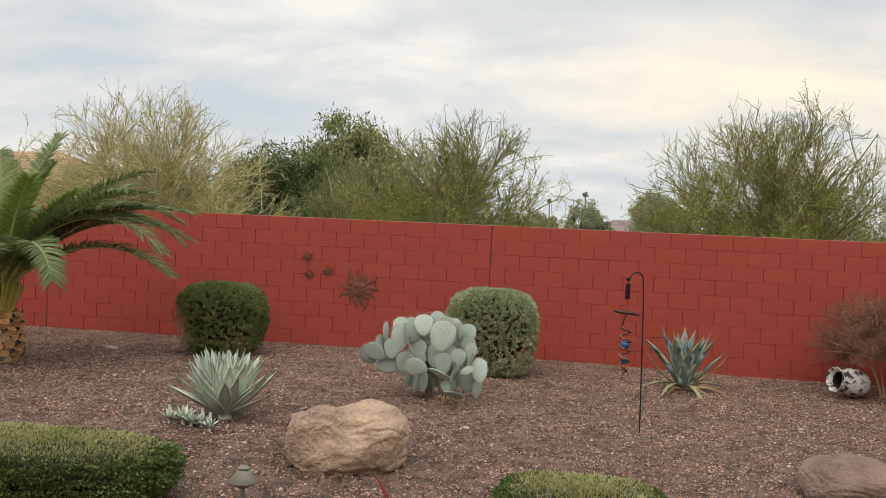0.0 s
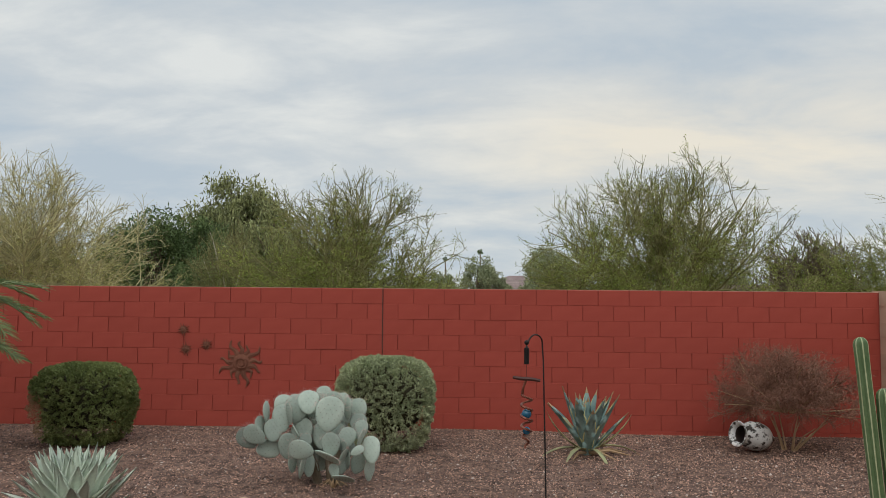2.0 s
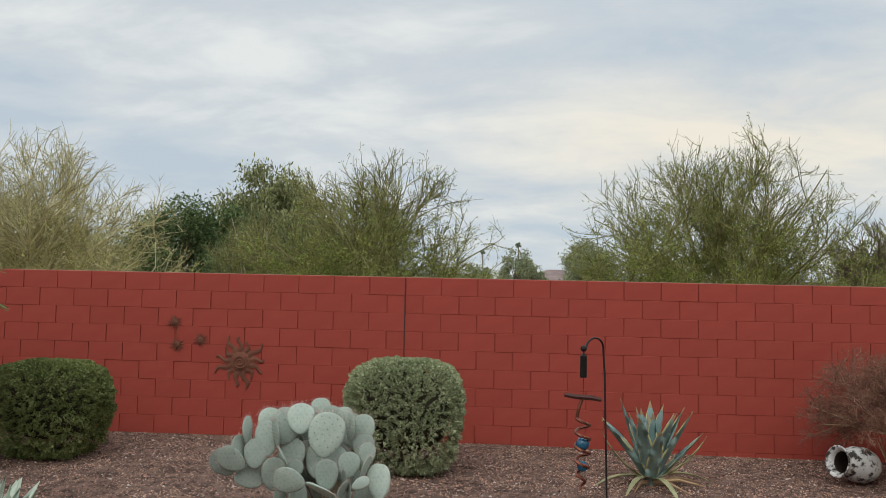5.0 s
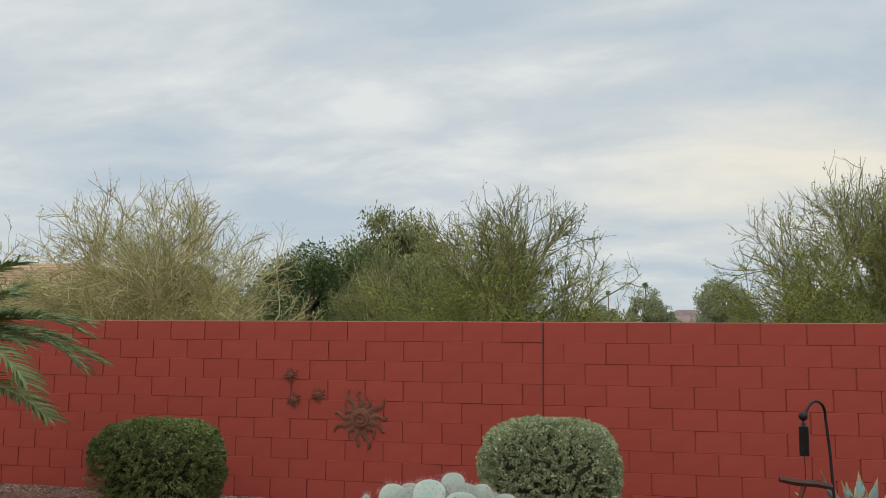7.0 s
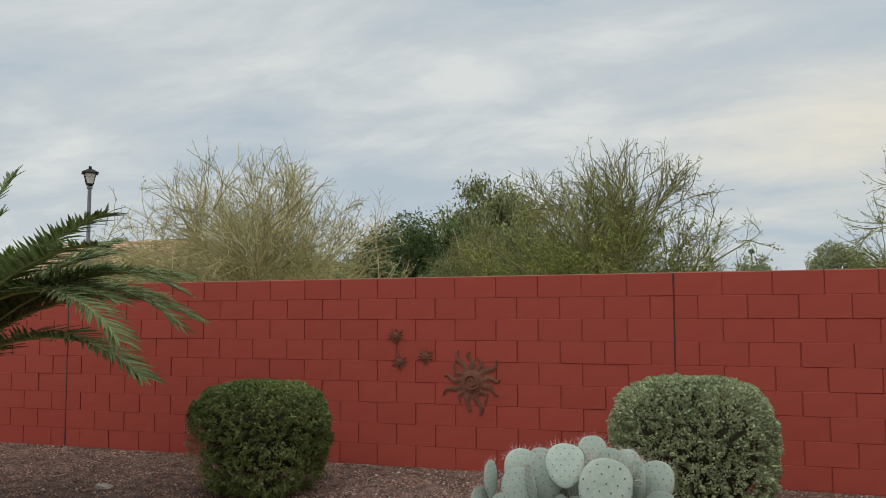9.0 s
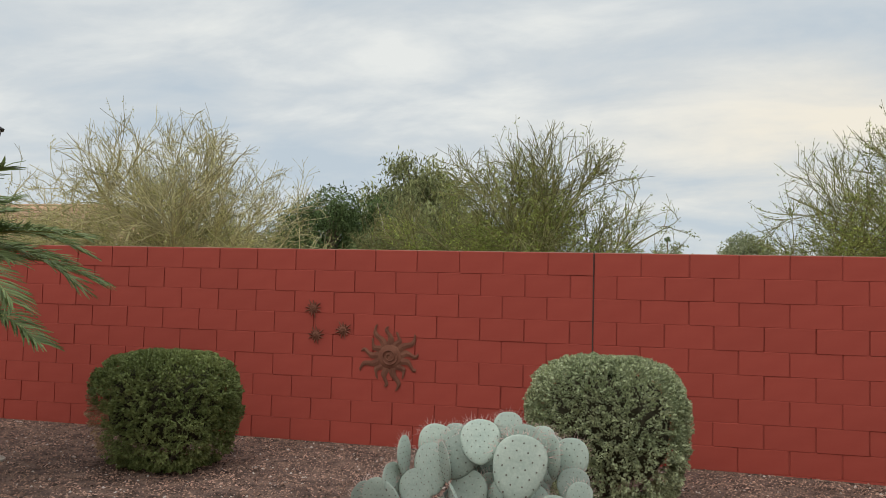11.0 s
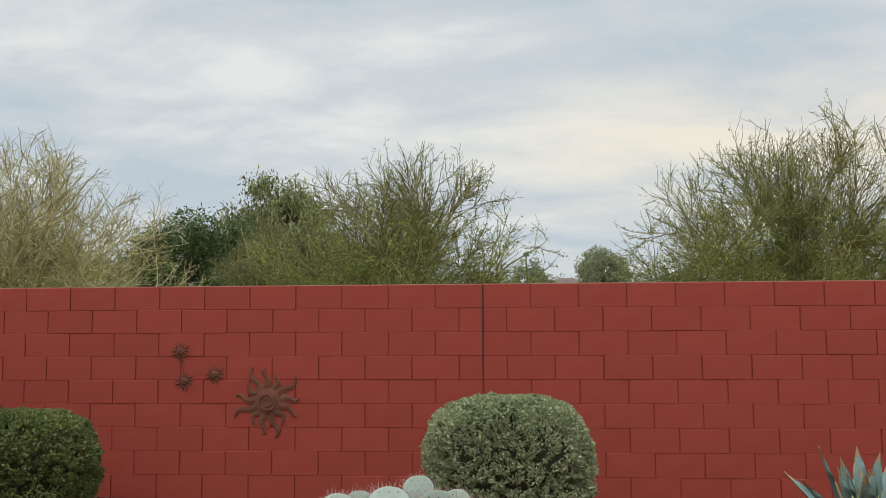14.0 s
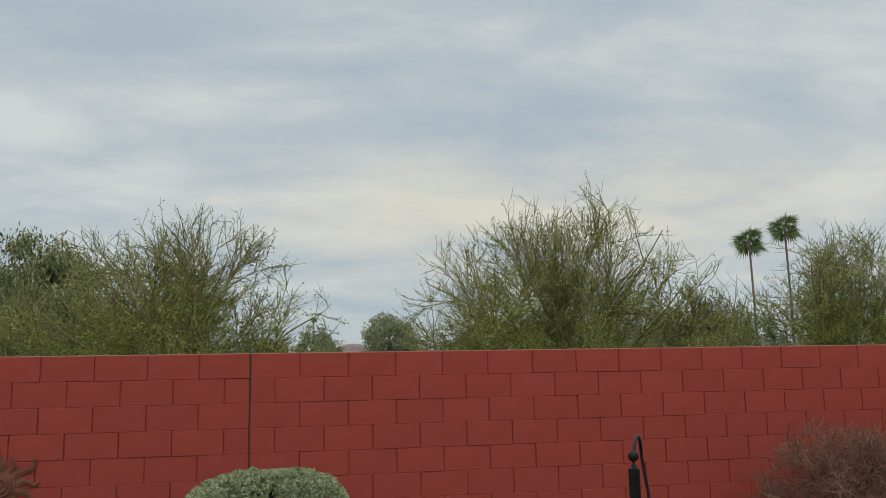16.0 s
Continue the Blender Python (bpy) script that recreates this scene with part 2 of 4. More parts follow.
RED_STAKE = material("red_enamel", (0.22, 0.03, 0.02), (0.32, 0.06, 0.04), 8, 60, 0.45)
# white glaze with dark splashes
nt = CERAMIC.node_tree
vor = nt.nodes.new("ShaderNodeTexNoise")
vor.inputs["Scale"].default_value, vor.inputs["Detail"].default_value = 17.0, 5.0
spl = nt.nodes.new("ShaderNodeValToRGB")
spl.color_ramp.elements[0].position, spl.color_ramp.elements[0].color = 0.48, (0, 0, 0, 1)
spl.color_ramp.elements[1].position, spl.color_ramp.elements[1].color = 0.60, (1, 1, 1, 1)
mixc = nt.nodes.new("ShaderNodeMix")
mixc.data_type = "RGBA"
mixc.inputs["B"].default_value = (0.06, 0.05, 0.042, 1)
tcs = nt.nodes.new("ShaderNodeTexCoord")
nt.links.new(tcs.outputs["Object"], vor.inputs["Vector"])
nt.links.new(vor.outputs["Fac"], spl.inputs[0])
nt.links.new(spl.outputs[0], mixc.inputs["Factor"])
nt.links.new([l for l in nt.links if l.to_socket.name == "Base Color"][0].from_socket, mixc.inputs["A"])
nt.links.new(mixc.outputs["Result"], nt.nodes["Principled BSDF"].inputs["Base Color"])

# ---- mesh tools ----
RNG = np.random.default_rng(7)


def mesh_of(name, verts, faces, mats, slots=None, smooth=False):
    """A mesh from arrays; faces is one array or a list of arrays, each of one corner count."""
    verts = np.asarray(verts, dtype=np.float32).reshape(-1, 3)
    groups = faces if isinstance(faces, list) else [faces]
    groups = [np.asarray(g, dtype=np.int32) for g in groups if len(g)]
    me = bpy.data.meshes.new(name)
    me.vertices.add(len(verts))
    me.vertices.foreach_set("co", verts.ravel())
    counts = np.concatenate([np.full(len(g), g.shape[1]) for g in groups])
    me.loops.add(int(counts.sum()))
    me.loops.foreach_set("vertex_index", np.concatenate([g.ravel() for g in groups]))
    me.polygons.add(len(counts))
    starts = np.concatenate([[0], np.cumsum(counts)[:-1]]).astype(np.int32)
    me.polygons.foreach_set("loop_start", starts)
    for m in (mats if isinstance(mats, (list, tuple)) else [mats]):
        me.materials.append(m)
    if slots is not None:
        me.polygons.foreach_set("material_index", np.asarray(slots, dtype=np.int32))
    me.polygons.foreach_set("use_smooth", np.full(len(counts), bool(smooth)))
    me.update(calc_edges=True)
    me.validate()
    return me


def part(name, data, parent=None, at=None, label=""):
    """Links a mesh as one object, under a thing or a part of it."""
    ob = new(name, data)
    if parent is not None:
        ob.parent = parent
    if at is not None:
        ob.matrix_basis = at
    return tagged(ob, label)


def thing(name, at, label, category, group="", kind=""):
    ob = new(name)
    ob.matrix_basis = at
    return tagged(ob, label, category, group, kind)


def tubes(points, radii, sides=4):
    """Tapered tubes along n polylines of k points each: vertices and quads."""
    P = np.asarray(points, float)
    R = np.broadcast_to(np.asarray(radii, float), P.shape[:2])
    n, k = P.shape[:2]
    T = np.gradient(P, axis=1)
    T /= np.linalg.norm(T, axis=2, keepdims=True) + 1e-9
    ref = np.where(np.abs(T[:, :1, 2:3]) > 0.8, np.array([[[1.0, 0.13, 0]]]), np.array([[[0.07, 0.1, 1.0]]]))
    U = np.cross(T, np.broadcast_to(ref, T.shape))
    U /= np.linalg.norm(U, axis=2, keepdims=True) + 1e-9
    W = np.cross(T, U)
    a = np.arange(sides) * 2 * np.pi / sides
    V = P[:, :, None] + R[:, :, None, None] * (np.cos(a)[:, None] * U[:, :, None] + np.sin(a)[:, None] * W[:, :, None])
    i, j, s = np.meshgrid(np.arange(n), np.arange(k - 1), np.arange(sides), indexing="ij")
    b = i * k * sides + j * sides
    F = np.stack([b + s, b + (s + 1) % sides, b + sides + (s + 1) % sides, b + sides + s], -1).reshape(-1, 4)
    return V.reshape(-1, 3), F


def joined(pieces):
    """Several (vertices, faces) of the same corner count in one."""
    vs, fs, o = [], [], 0
    for v, f in pieces:
        vs.append(v)
        fs.append(np.asarray(f) + o)
        o += len(v)
    return np.concatenate(vs), np.concatenate(fs)


def leaves(centres, size, flat=1.0, aim=None):
    """A small folded diamond leaf at each centre, turned at random or along aim."""
    C = np.asarray(centres, float)
    n = len(C)
    D = RNG.normal(size=(n, 3)) if aim is None else aim + RNG.normal(size=(n, 3)) * 0.45
    D /= np.linalg.norm(D, axis=1, keepdims=True) + 1e-9
    S = np.cross(D, RNG.normal(size=(n, 3)))
    S /= np.linalg.norm(S, axis=1, keepdims=True) + 1e-9
    N = np.cross(D, S)
    L = (np.asarray(size) * RNG.uniform(0.6, 1.35, n))[:, None]
    w = L * 0.42 * flat
    V = np.stack([C - D * L * 0.5, C + S * w * 0.5 + N * w * 0.2, C + D * L * 0.5, C - S * w * 0.5 + N * w * 0.2], 1)
    return V.reshape(-1, 3), np.arange(4 * n).reshape(n, 4)


def box(x0, y0, z0, x1, y1, z1):
    v = [(x, y, z) for x in (x0, x1) for y in (y0, y1) for z in (z0, z1)]
    f = [(0, 1, 3, 2), (4, 6, 7, 5), (0, 4, 5, 1), (2, 3, 7, 6), (0, 2, 6, 4), (1, 5, 7, 3)]
    return np.array(v, float), np.array(f)


def lathe(profile, n=20):
    """Turned shape from (radius, height) pairs."""
    a = np.arange(n) * 2 * np.pi / n
    V = np.array([[(r * math.cos(t), r * math.sin(t), z) for t in a] for r, z in profile]).reshape(-1, 3)
    F = [(i * n + j, i * n + (j + 1) % n, (i + 1) * n + (j + 1) % n, (i + 1) * n + j) for i in range(len(profile) - 1) for j in range(n)]
    return V, np.array(F)


def lumps(P, scale, amount, seed):
    """Offsets by smooth noise."""
    return np.array([noise.noise_vector(Vector((p * scale).tolist()) + Vector((seed, seed * 2, 0))) for p in P]) * amount


def ball(rings=20, segs=28):
    th = np.linspace(0, np.pi, rings + 1)
    ph = np.arange(segs) * 2 * np.pi / segs
    V = np.array([[(math.sin(t) * math.cos(p), math.sin(t) * math.sin(p), math.cos(t)) for p in ph] for t in th]).reshape(-1, 3)
    F = [(i * segs + j, (i + 1) * segs + j, (i + 1) * segs + (j + 1) % segs, i * segs + (j + 1) % segs) for i in range(rings) for j in range(segs)]
    return V, np.array(F)


def ground_height(x, y):
    fall = np.clip((np.asarray(x, float) - 1.0) / 3.0, 0, 1)
    return -0.05 - 0.05 * fall * fall * (3 - 2 * fall)


def gz(x, y):
    return float(ground_height(x, y))


# ---- ground ----
axis_x = np.unique(np.concatenate([np.linspace(-2500, -40, 9), np.linspace(-40, -8, 9), np.linspace(-8, 8, 41), np.linspace(8, 40, 9), np.linspace(40, 2500, 9)]))
axis_y = np.unique(np.concatenate([np.linspace(-2500, -20, 9), np.linspace(-20, 0.1, 42), np.linspace(0.1, 40, 11), np.linspace(40, 2500, 9)]))
gx, gy = np.meshgrid(axis_x, axis_y, indexing="ij")
gv = np.stack([gx, gy, ground_height(gx, gy)], -1).reshape(-1, 3)
ny = len(axis_y)
gi, gj = np.meshgrid(np.arange(len(axis_x) - 1), np.arange(ny - 1), indexing="ij")
gf = np.stack([gi * ny + gj, (gi + 1) * ny + gj, (gi + 1) * ny + gj + 1, gi * ny + gj + 1], -1).reshape(-1, 4)
mids = gv[gf].mean(1)
yard = (np.abs(mids[:, 0]) < 14) & (mids[:, 1] < 0.12) & (mids[:, 1] > -18)
tagged(new("ground", mesh_of("ground", gv, gf, [DIRT, GRAVEL_BED], yard.astype(int))), "desert ground with a gravelled back yard", "ground", kind="structure")


def stone_bits(name, n, x0, x1, y0, y1, lo, hi, mat=STONE_BITS):
    """Angular stone chips lying on the bed, as one mesh."""
    c = np.stack([RNG.uniform(x0, x1, n), RNG.uniform(y0, y1, n)], 1)
    s = RNG.uniform(lo, hi, n) * RNG.choice([1, 1, 1, 1.5], n)
    octa = np.array([(1, 0, 0), (0, 1, 0), (-1, 0, 0), (0, -1, 0), (0, 0, 0.75), (0, 0, -0.5)])
    tri = np.array([(0, 1, 4), (1, 2, 4), (2, 3, 4), (3, 0, 4)])
    V = octa[None] * RNG.uniform(0.55, 1.2, (n, 6, 1)) * s[:, None, None]
    t = RNG.uniform(0, 6.28, n)
    ca, sa = np.cos(t)[:, None], np.sin(t)[:, None]
    X, Y = V[:, :, 0] * ca - V[:, :, 1] * sa, V[:, :, 0] * sa + V[:, :, 1] * ca
    Z = V[:, :, 2] + RNG.uniform(-0.3, 0.5, (n, 1)) * (X * 0.6 + Y * 0.3) + ground_height(c[:, :1], c[:, 1:]) + s[:, None] * 0.25
    V = np.stack([X + c[:, :1], Y + c[:, 1:], Z], -1)
    F = tri[None] + np.arange(n)[:, None, None] * 6
    return mesh_of(name, V, F.reshape(-1, 3), mat)


tagged(new("gravel", stone_bits("gravel", 190000, -7.6, 6.4, -7.9, -0.02, 0.004, 0.011)), "pinkish brown crushed granite gravel covering the yard", "gravel", kind="stuff")

tagged(new("pale_gravel", stone_bits("pale_gravel", 3500, -7.6, 6.4, -7.9, -0.05, 0.007, 0.014, PALE_STONE)), "scattered pale pinkish chips among the gravel", "gravel", kind="stuff")

# ---- block walls ----
BLOCK, COURSE, TOP = 0.4064, 0.2032, 1.78
JOINTS = (-16.5 * BLOCK, 0.0)     # vertical movement joints
EAST = 16 * BLOCK + 0.02


def block_mesh(name, w, h=COURSE, gap=0.0038, mat=RED_PAINT, lip=0.003, depth=0.035, open_left=0.0, bed=0.0012):
    """A block face with chamfered edges; x along the wall, y outwards to the yard (negative)."""
    x0, x1, z0, z1 = gap + open_left, w - gap, bed, h - bed * 0.4
    v = []
    for inset, y in ((0, 0.0), (0, -depth + lip), (lip, -depth)):
        v += [(x0 + inset, y, z0 + inset * 0.6), (x1 - inset, y, z0 + inset * 0.6), (x1 - inset, y, z1 - inset * 1.2), (x0 + inset, y, z1 - inset * 1.2)]
    f = [(8, 9, 10, 11)]
    for a in (0, 4):
        f += [(a + i, a + (i + 1) % 4, a + 4 + (i + 1) % 4, a + 4 + i) for i in range(4)]
    return mesh_of(name, v, np.array(f), mat)


wall = tagged(new("wall_north", mesh_of("wall_core", *box(-14.0, 0.008, -0.4, EAST, 0.2, TOP - 0.004), [RED_JOINT])),
              "painted red concrete block garden wall", "wall", kind="structure")
part("coping", mesh_of("coping", *box(-14.0, 0.004, TOP - 0.004, EAST, 0.2, TOP + 0.004), [RAW_TOP]), wall, label="bare pale mortar along the wall top")
FULLS = [block_mesh("block", BLOCK, open_left=g, bed=b) for g, b in ((0.0, 0.0008), (0.0, 0.0012), (0.001, 0.001), (0.002, 0.0022), (0.004, 0.0012), (0.0015, 0.0006))]
HALF = block_mesh("half_block", BLOCK / 2)
LOOSE = []
for course in range(10):
    z = TOP - (course + 1) * COURSE
    start = math.ceil(-14.0 / BLOCK)
    odd = course % 2
    edges = [start + i * 0.5 for i in range(int((16 - start) * 2) + 1)]
    cuts = [e for e in edges if (e * 2) % 2 == odd or e in (-16.5, 0, 16, start)]
    for a, b in zip(cuts, cuts[1:]):
        me = FULLS[RNG.integers(6)] if b - a > 0.75 else HALF
        wob = RNG.uniform(-0.003, 0.003)
        shift = (0.0025 if a in (-16.5, 0) else 0.0)
        m = pose(a * BLOCK + shift, 0.032 + wob, z)
        if a < -16.5 or course == 9:
            d = np.array([v.co[:] for v in me.vertices]) + np.array([a * BLOCK, 0.032 + wob, z])
            LOOSE.append((d, np.array([p.vertices[:] for p in me.polygons])))
        else:
            part("block", me, wall, m)
part("far_blocks", mesh_of("far_blocks", *joined(LOOSE), RED_PAINT), wall)["kind"] = "stuff"
for j in JOINTS:
    part("movement_joint", mesh_of("movement_joint", *box(j - 0.005, -0.0055, -0.1, j + 0.005, 0.03, TOP), [TIP]), wall, label="dark vertical movement joint")

east = tagged(new("wall_east", mesh_of("wall_east", *box(EAST, -16.0, -0.4, EAST + 0.2, 0.2, TOP + 0.02), [TAN_BLOCK])), "tan concrete block side wall", "wall", kind="structure")
rows = []
for course in range(9):
    z = TOP + 0.02 - (course + 1) * COURSE
    for i in range(30):
        y = -i * BLOCK - (course % 2) * BLOCK / 2
        rows.append(box(EAST - 0.008, y - BLOCK + 0.004, z + 0.004, EAST + 0.01, y - 0.004, z + COURSE - 0.004))
part("side_blocks", mesh_of("side_blocks", *joined(rows), TAN_BLOCK), east)["kind"] = "stuff"
tagged(new("wall_west", mesh_of("wall_west", *box(-14.2, -16.0, -0.4, -14.0, 0.2, TOP), [TAN_BLOCK])), "tan block side wall", "wall", kind="structure")
tagged(new("wall_south", mesh_of("wall_south", *box(-14.2, -16.2, -0.4, EAST + 0.2, -16.0, 2.9), [STUCCO])), "plain tan stucco house wall", "wall", kind="structure")


# ---- trees ----
def grow(parents, count, lo, hi, spread, lift, k=5, u0=0.25, wander=0.08, droop=0.0):
    """Shoots off n parent polylines: count each, leaning from the parent by spread degrees and bending up by lift."""
    n, kp = parents.shape[:2]
    who = np.repeat(np.arange(n), count)
    m = len(who)
    u = RNG.uniform(u0, 1.0, m) * (kp - 1)
    i = np.minimum(u.astype(int), kp - 2)
    f = (u - i)[:, None]
    start = parents[who, i] * (1 - f) + parents[who, i + 1] * f
    T = parents[who, i + 1] - parents[who, i]
    T /= np.linalg.norm(T, axis=1, keepdims=True) + 1e-9
    side = np.cross(T, RNG.normal(size=(m, 3)))
    side /= np.linalg.norm(side, axis=1, keepdims=True) + 1e-9
    a = np.radians(RNG.uniform(spread * 0.4, spread, m))[:, None]
    D = T * np.cos(a) + side * np.sin(a)
    L = RNG.uniform(lo, hi, m)[:, None]
    pts = [start]
    for s in range(k - 1):
        D = D + np.array([0, 0, 1.0]) * (lift - droop * s) / (k - 1) + RNG.normal(size=(m, 3)) * wander
        D /= np.linalg.norm(D, axis=1, keepdims=True)
        pts.append(pts[-1] + D * L / (k - 1))
    return np.stack(pts, 1)


def fan(limbs, width, height, e_lo, e_hi, k=7, lift=0.06, reach=(0.66, 0.92), foot=1.25):
    """Limbs that fan out from the foot of a many-stemmed plant and end inside a dome of that half width and height."""
    az = np.arange(limbs) * 2.399 + RNG.uniform(-0.3, 0.3, limbs)
    e = np.radians(e_lo + (e_hi - e_lo) * np.linspace(0, 1, limbs) ** 1.2)
    D = np.stack([np.cos(az) * np.cos(e), np.sin(az) * np.cos(e), np.sin(e)], 1)
    L = RNG.uniform(*reach, limbs) / np.sqrt((np.cos(e) / width) ** 2 + (np.sin(e) / (height - foot)) ** 2)
    pts = [np.stack([np.cos(az) * 0.08, np.sin(az) * 0.08, np.full(limbs, foot)], 1)]
    for s in range(k - 1):
        D = D + np.array([0, 0, lift / (k - 1)]) + RNG.normal(size=D.shape) * 0.11
        D /= np.linalg.norm(D, axis=1, keepdims=True)
        pts.append(pts[-1] + D * L[:, None] / (k - 1))
    return np.stack(pts, 1)


def within(P, width, height, slack, foot=1.25, flat=2.15):
    """Keeps the shoots that end inside an uneven dome."""
    t = P[:, -1]
    lump = np.array([noise.noise(Vector((p * 0.9).tolist())) for p in t])
    q = (np.hypot(t[:, 0], t[:, 1]) / width) ** flat + (np.abs(t[:, 2] - foot) / (height - foot)) ** flat
    q = q ** (1 / flat)
    return P[q < 1.0 + slack * lump + RNG.normal(size=len(t)) * 0.03]


def clumped(P, scale, cut):
    """Keeps the points that fall in the thick of a patchy noise."""
    return P[np.array([noise.noise(Vector((p * scale).tolist())) for p in P]) > cut]


def desert_tree(at, width, height, bark, leaf, label, limbs=13, e=(28, 78), twig_lift=0.6, fullness=1.0, skirt=1.0, thick=1.0, leaf_size=0.055, plumes=1, flat=2.4, gap=-0.12, limb_bark=None):
    """Many-stemmed, fine-twigged desert tree."""
    x, y = at
    A = fan(limbs, width, height, *e)
    B = within(grow(A, 13, height * 0.16, height * 0.36, 58, twig_lift * 0.6, 6, 0.12, 0.15), width * 0.97, height * 0.95, 0.22, flat=flat)
    C = within(grow(B, 8, height * 0.08, height * 0.19, 50, twig_lift, 5, 0.1, 0.16), width, height * 0.97, 0.2, flat=flat)
    D = within(grow(C, 4, height * 0.03, height * 0.085, 54, twig_lift * 0.8, 3, 0.15, 0.15), width * 1.03, height * 0.99, 0.2, flat=flat)
    E = within(grow(B, plumes, height * 0.07, height * 0.16, 28, 0.5, 6, 0.75, 0.12), width * 1.08, height * 1.07, 0.2, flat=flat)
    tree = thing("tree", pose(x, y, gz(x, y)), label, "tree")
    trunk = np.array([[[0, 0, -0.1], [0.02, 0, 0.25], [0.05, 0.03, 0.9], [0.02, 0.02, 1.32]]])
    part("trunk", mesh_of("trunk", *tubes(trunk, [[0.19, 0.15, 0.12, 0.09]], 8), BARK), tree)
    for limb in A:
        part("branch", mesh_of("branch", *tubes(limb[None], np.linspace(0.055, 0.014, len(limb))[None] * thick, 5), limb_bark or bark), tree)
    tw = joined([tubes(B, np.linspace(0.017, 0.008, 6)[None] * thick, 3), tubes(C, np.linspace(0.010, 0.006, 5)[None] * thick, 3),
                 tubes(D, np.linspace(0.0065, 0.0045, 3)[None] * thick, 3), tubes(E, np.linspace(0.010, 0.0045, 6)[None] * thick, 3)])
    part("fine_branching", mesh_of("fine_branching", *tw, bark), tree)["kind"] = "stuff"
    tips = D.reshape(-1, 3)
    rise = tips[:, 2] / height + np.hypot(tips[:, 0], tips[:, 1]) / width * 0.06
    low = 0.16 + 0.84 / (1 + np.exp((rise - 0.70) * 11))
    pick = clumped(tips[RNG.random(len(tips)) < low * fullness], 1.5, gap)
    crown = np.repeat(pick, 4, 0) + RNG.normal(size=(len(pick) * 4, 3)) * 0.035
    sk = C.reshape(-1, 3)
    sk = clumped(sk[sk[:, 2] < height * RNG.uniform(0.30, 0.62, len(sk))], 1.3, gap)
    many = int(4 * skirt)
    spray = np.concatenate([np.repeat(sk, many, 0) + RNG.normal(size=(len(sk) * many, 3)) * [0.10, 0.10, 0.06],
                            np.repeat(E[:, 1:5].reshape(-1, 3), plumes * 2, 0) + RNG.normal(size=(len(E) * 8 * plumes, 3)) * 0.03])
    part("crown", mesh_of("crown", *leaves(np.concatenate([crown, spray]), leaf_size, 0.7), leaf), tree)["kind"] = "stuff"
    return tree


def leafy_tree(at, width, height, leaf, label, clumps=60, per=150, size=0.16, droop=0.5, name="tree", base=0.25):
    """A broadleaf tree: trunk, limbs and a crown of leaf clumps with gaps."""
    x, y = at
    tree = thing(name, pose(x, y, gz(x, y)), label, "tree")
    r = height * 0.018 + 0.03
    part("trunk", mesh_of("trunk", *tubes([[[0, 0, -0.1], [0.05, 0, height * 0.25], [0, 0.05, height * 0.5], [0.03, 0, height * 0.8]]], [[r, r * 0.8, r * 0.55, r * 0.2]], 7), BARK), tree)
    c = RNG.normal(size=(clumps, 3))
    c /= np.linalg.norm(c, axis=1, keepdims=True)
    c *= RNG.uniform(0.35, 1.0, (clumps, 1)) ** 0.6
    mid = height * (1 + base) / 2
    c = c * np.array([width, width, height * (1 - base) / 2]) * 0.86 + np.array([0, 0, mid])
    stems = np.stack([np.stack([np.zeros(clumps), np.zeros(clumps), c[:, 2] * 0.55], 1), c * [0.5, 0.5, 0.85], c], 1)
    part("branching", mesh_of("branching", *tubes(stems, np.array([[r * 0.4, r * 0.2, 0.01]]), 4), BARK), tree)
    s = RNG.uniform(0.6, 1.2, (clumps, 1)) * width * 0.30
    o = RNG.normal(size=(clumps * per, 3))
    o *= RNG.random((len(o), 1)) ** 0.48 / np.linalg.norm(o, axis=1, keepdims=True)
    p = np.repeat(c, per, 0) + o * np.repeat(s, per, 0) * np.array([1.0, 1.0, 0.85])
    p[:, 2] -= droop * RNG.random(len(p)) * np.repeat(s[:, 0], per) * 0.8
    aim = np.array([0, 0, -1.0]) * droop + RNG.normal(size=(len(p), 3)) * 0.5
    part("crown", mesh_of("crown", *leaves(p, size, 0.7, aim), leaf), tree)["kind"] = "stuff"
    return tree


desert_tree((-9.85, 9.2), 3.95, 5.4, BARK_PALE, LEAF_PALE, "pale yellow, half-bare palo verde behind the wall", 26, (-10, 88), 0.10, 0.4, 1.8, 0.85, 0.058, flat=2.6, gap=-0.2)
desert_tree((-1.85, 9.5), 3.4, 4.95, BARK_OLIVE, LEAF_PV, "olive green palo verde with spiky bare twig tips", 26, (-12, 88), 0.12, 0.9, 3.4, 0.82, 0.062, flat=2.9, gap=-0.16)
desert_tree((6.25, 10.2), 3.95, 5.75, BARK_OLIVE, LEAF_PV, "green palo verde with tall feathery upright plumes", 26, (-9, 88), 0.28, 0.9, 3.4, 0.82, 0.062, 2, 2.1, gap=-0.16)
desert_tree((13.8, 11.0), 3.9, 5.35, BARK_OLIVE, LEAF_PV, "dense grey-green desert tree behind the wall", 22, (-5, 88), 0.25, 1.0, 3.6, 0.85, 0.062, gap=-0.25)
desert_tree((12.6, 16.5), 2.3, 4.5, BARK, LEAF_PV, "small desert tree with dark crooked stems", 9, (25, 75), 0.5, 0.9, 1.4, 1.6, 0.085)
desert_tree((-5.5, 12.0), 1.25, 4.1, BARK_OLIVE, LEAF_EUC, "small slender tree with feathery grey-green leaves", 8, (45, 85), 0.3, 1.0, 2.0, 0.75, 0.06, gap=-0.2, limb_bark=PALE_STEM)
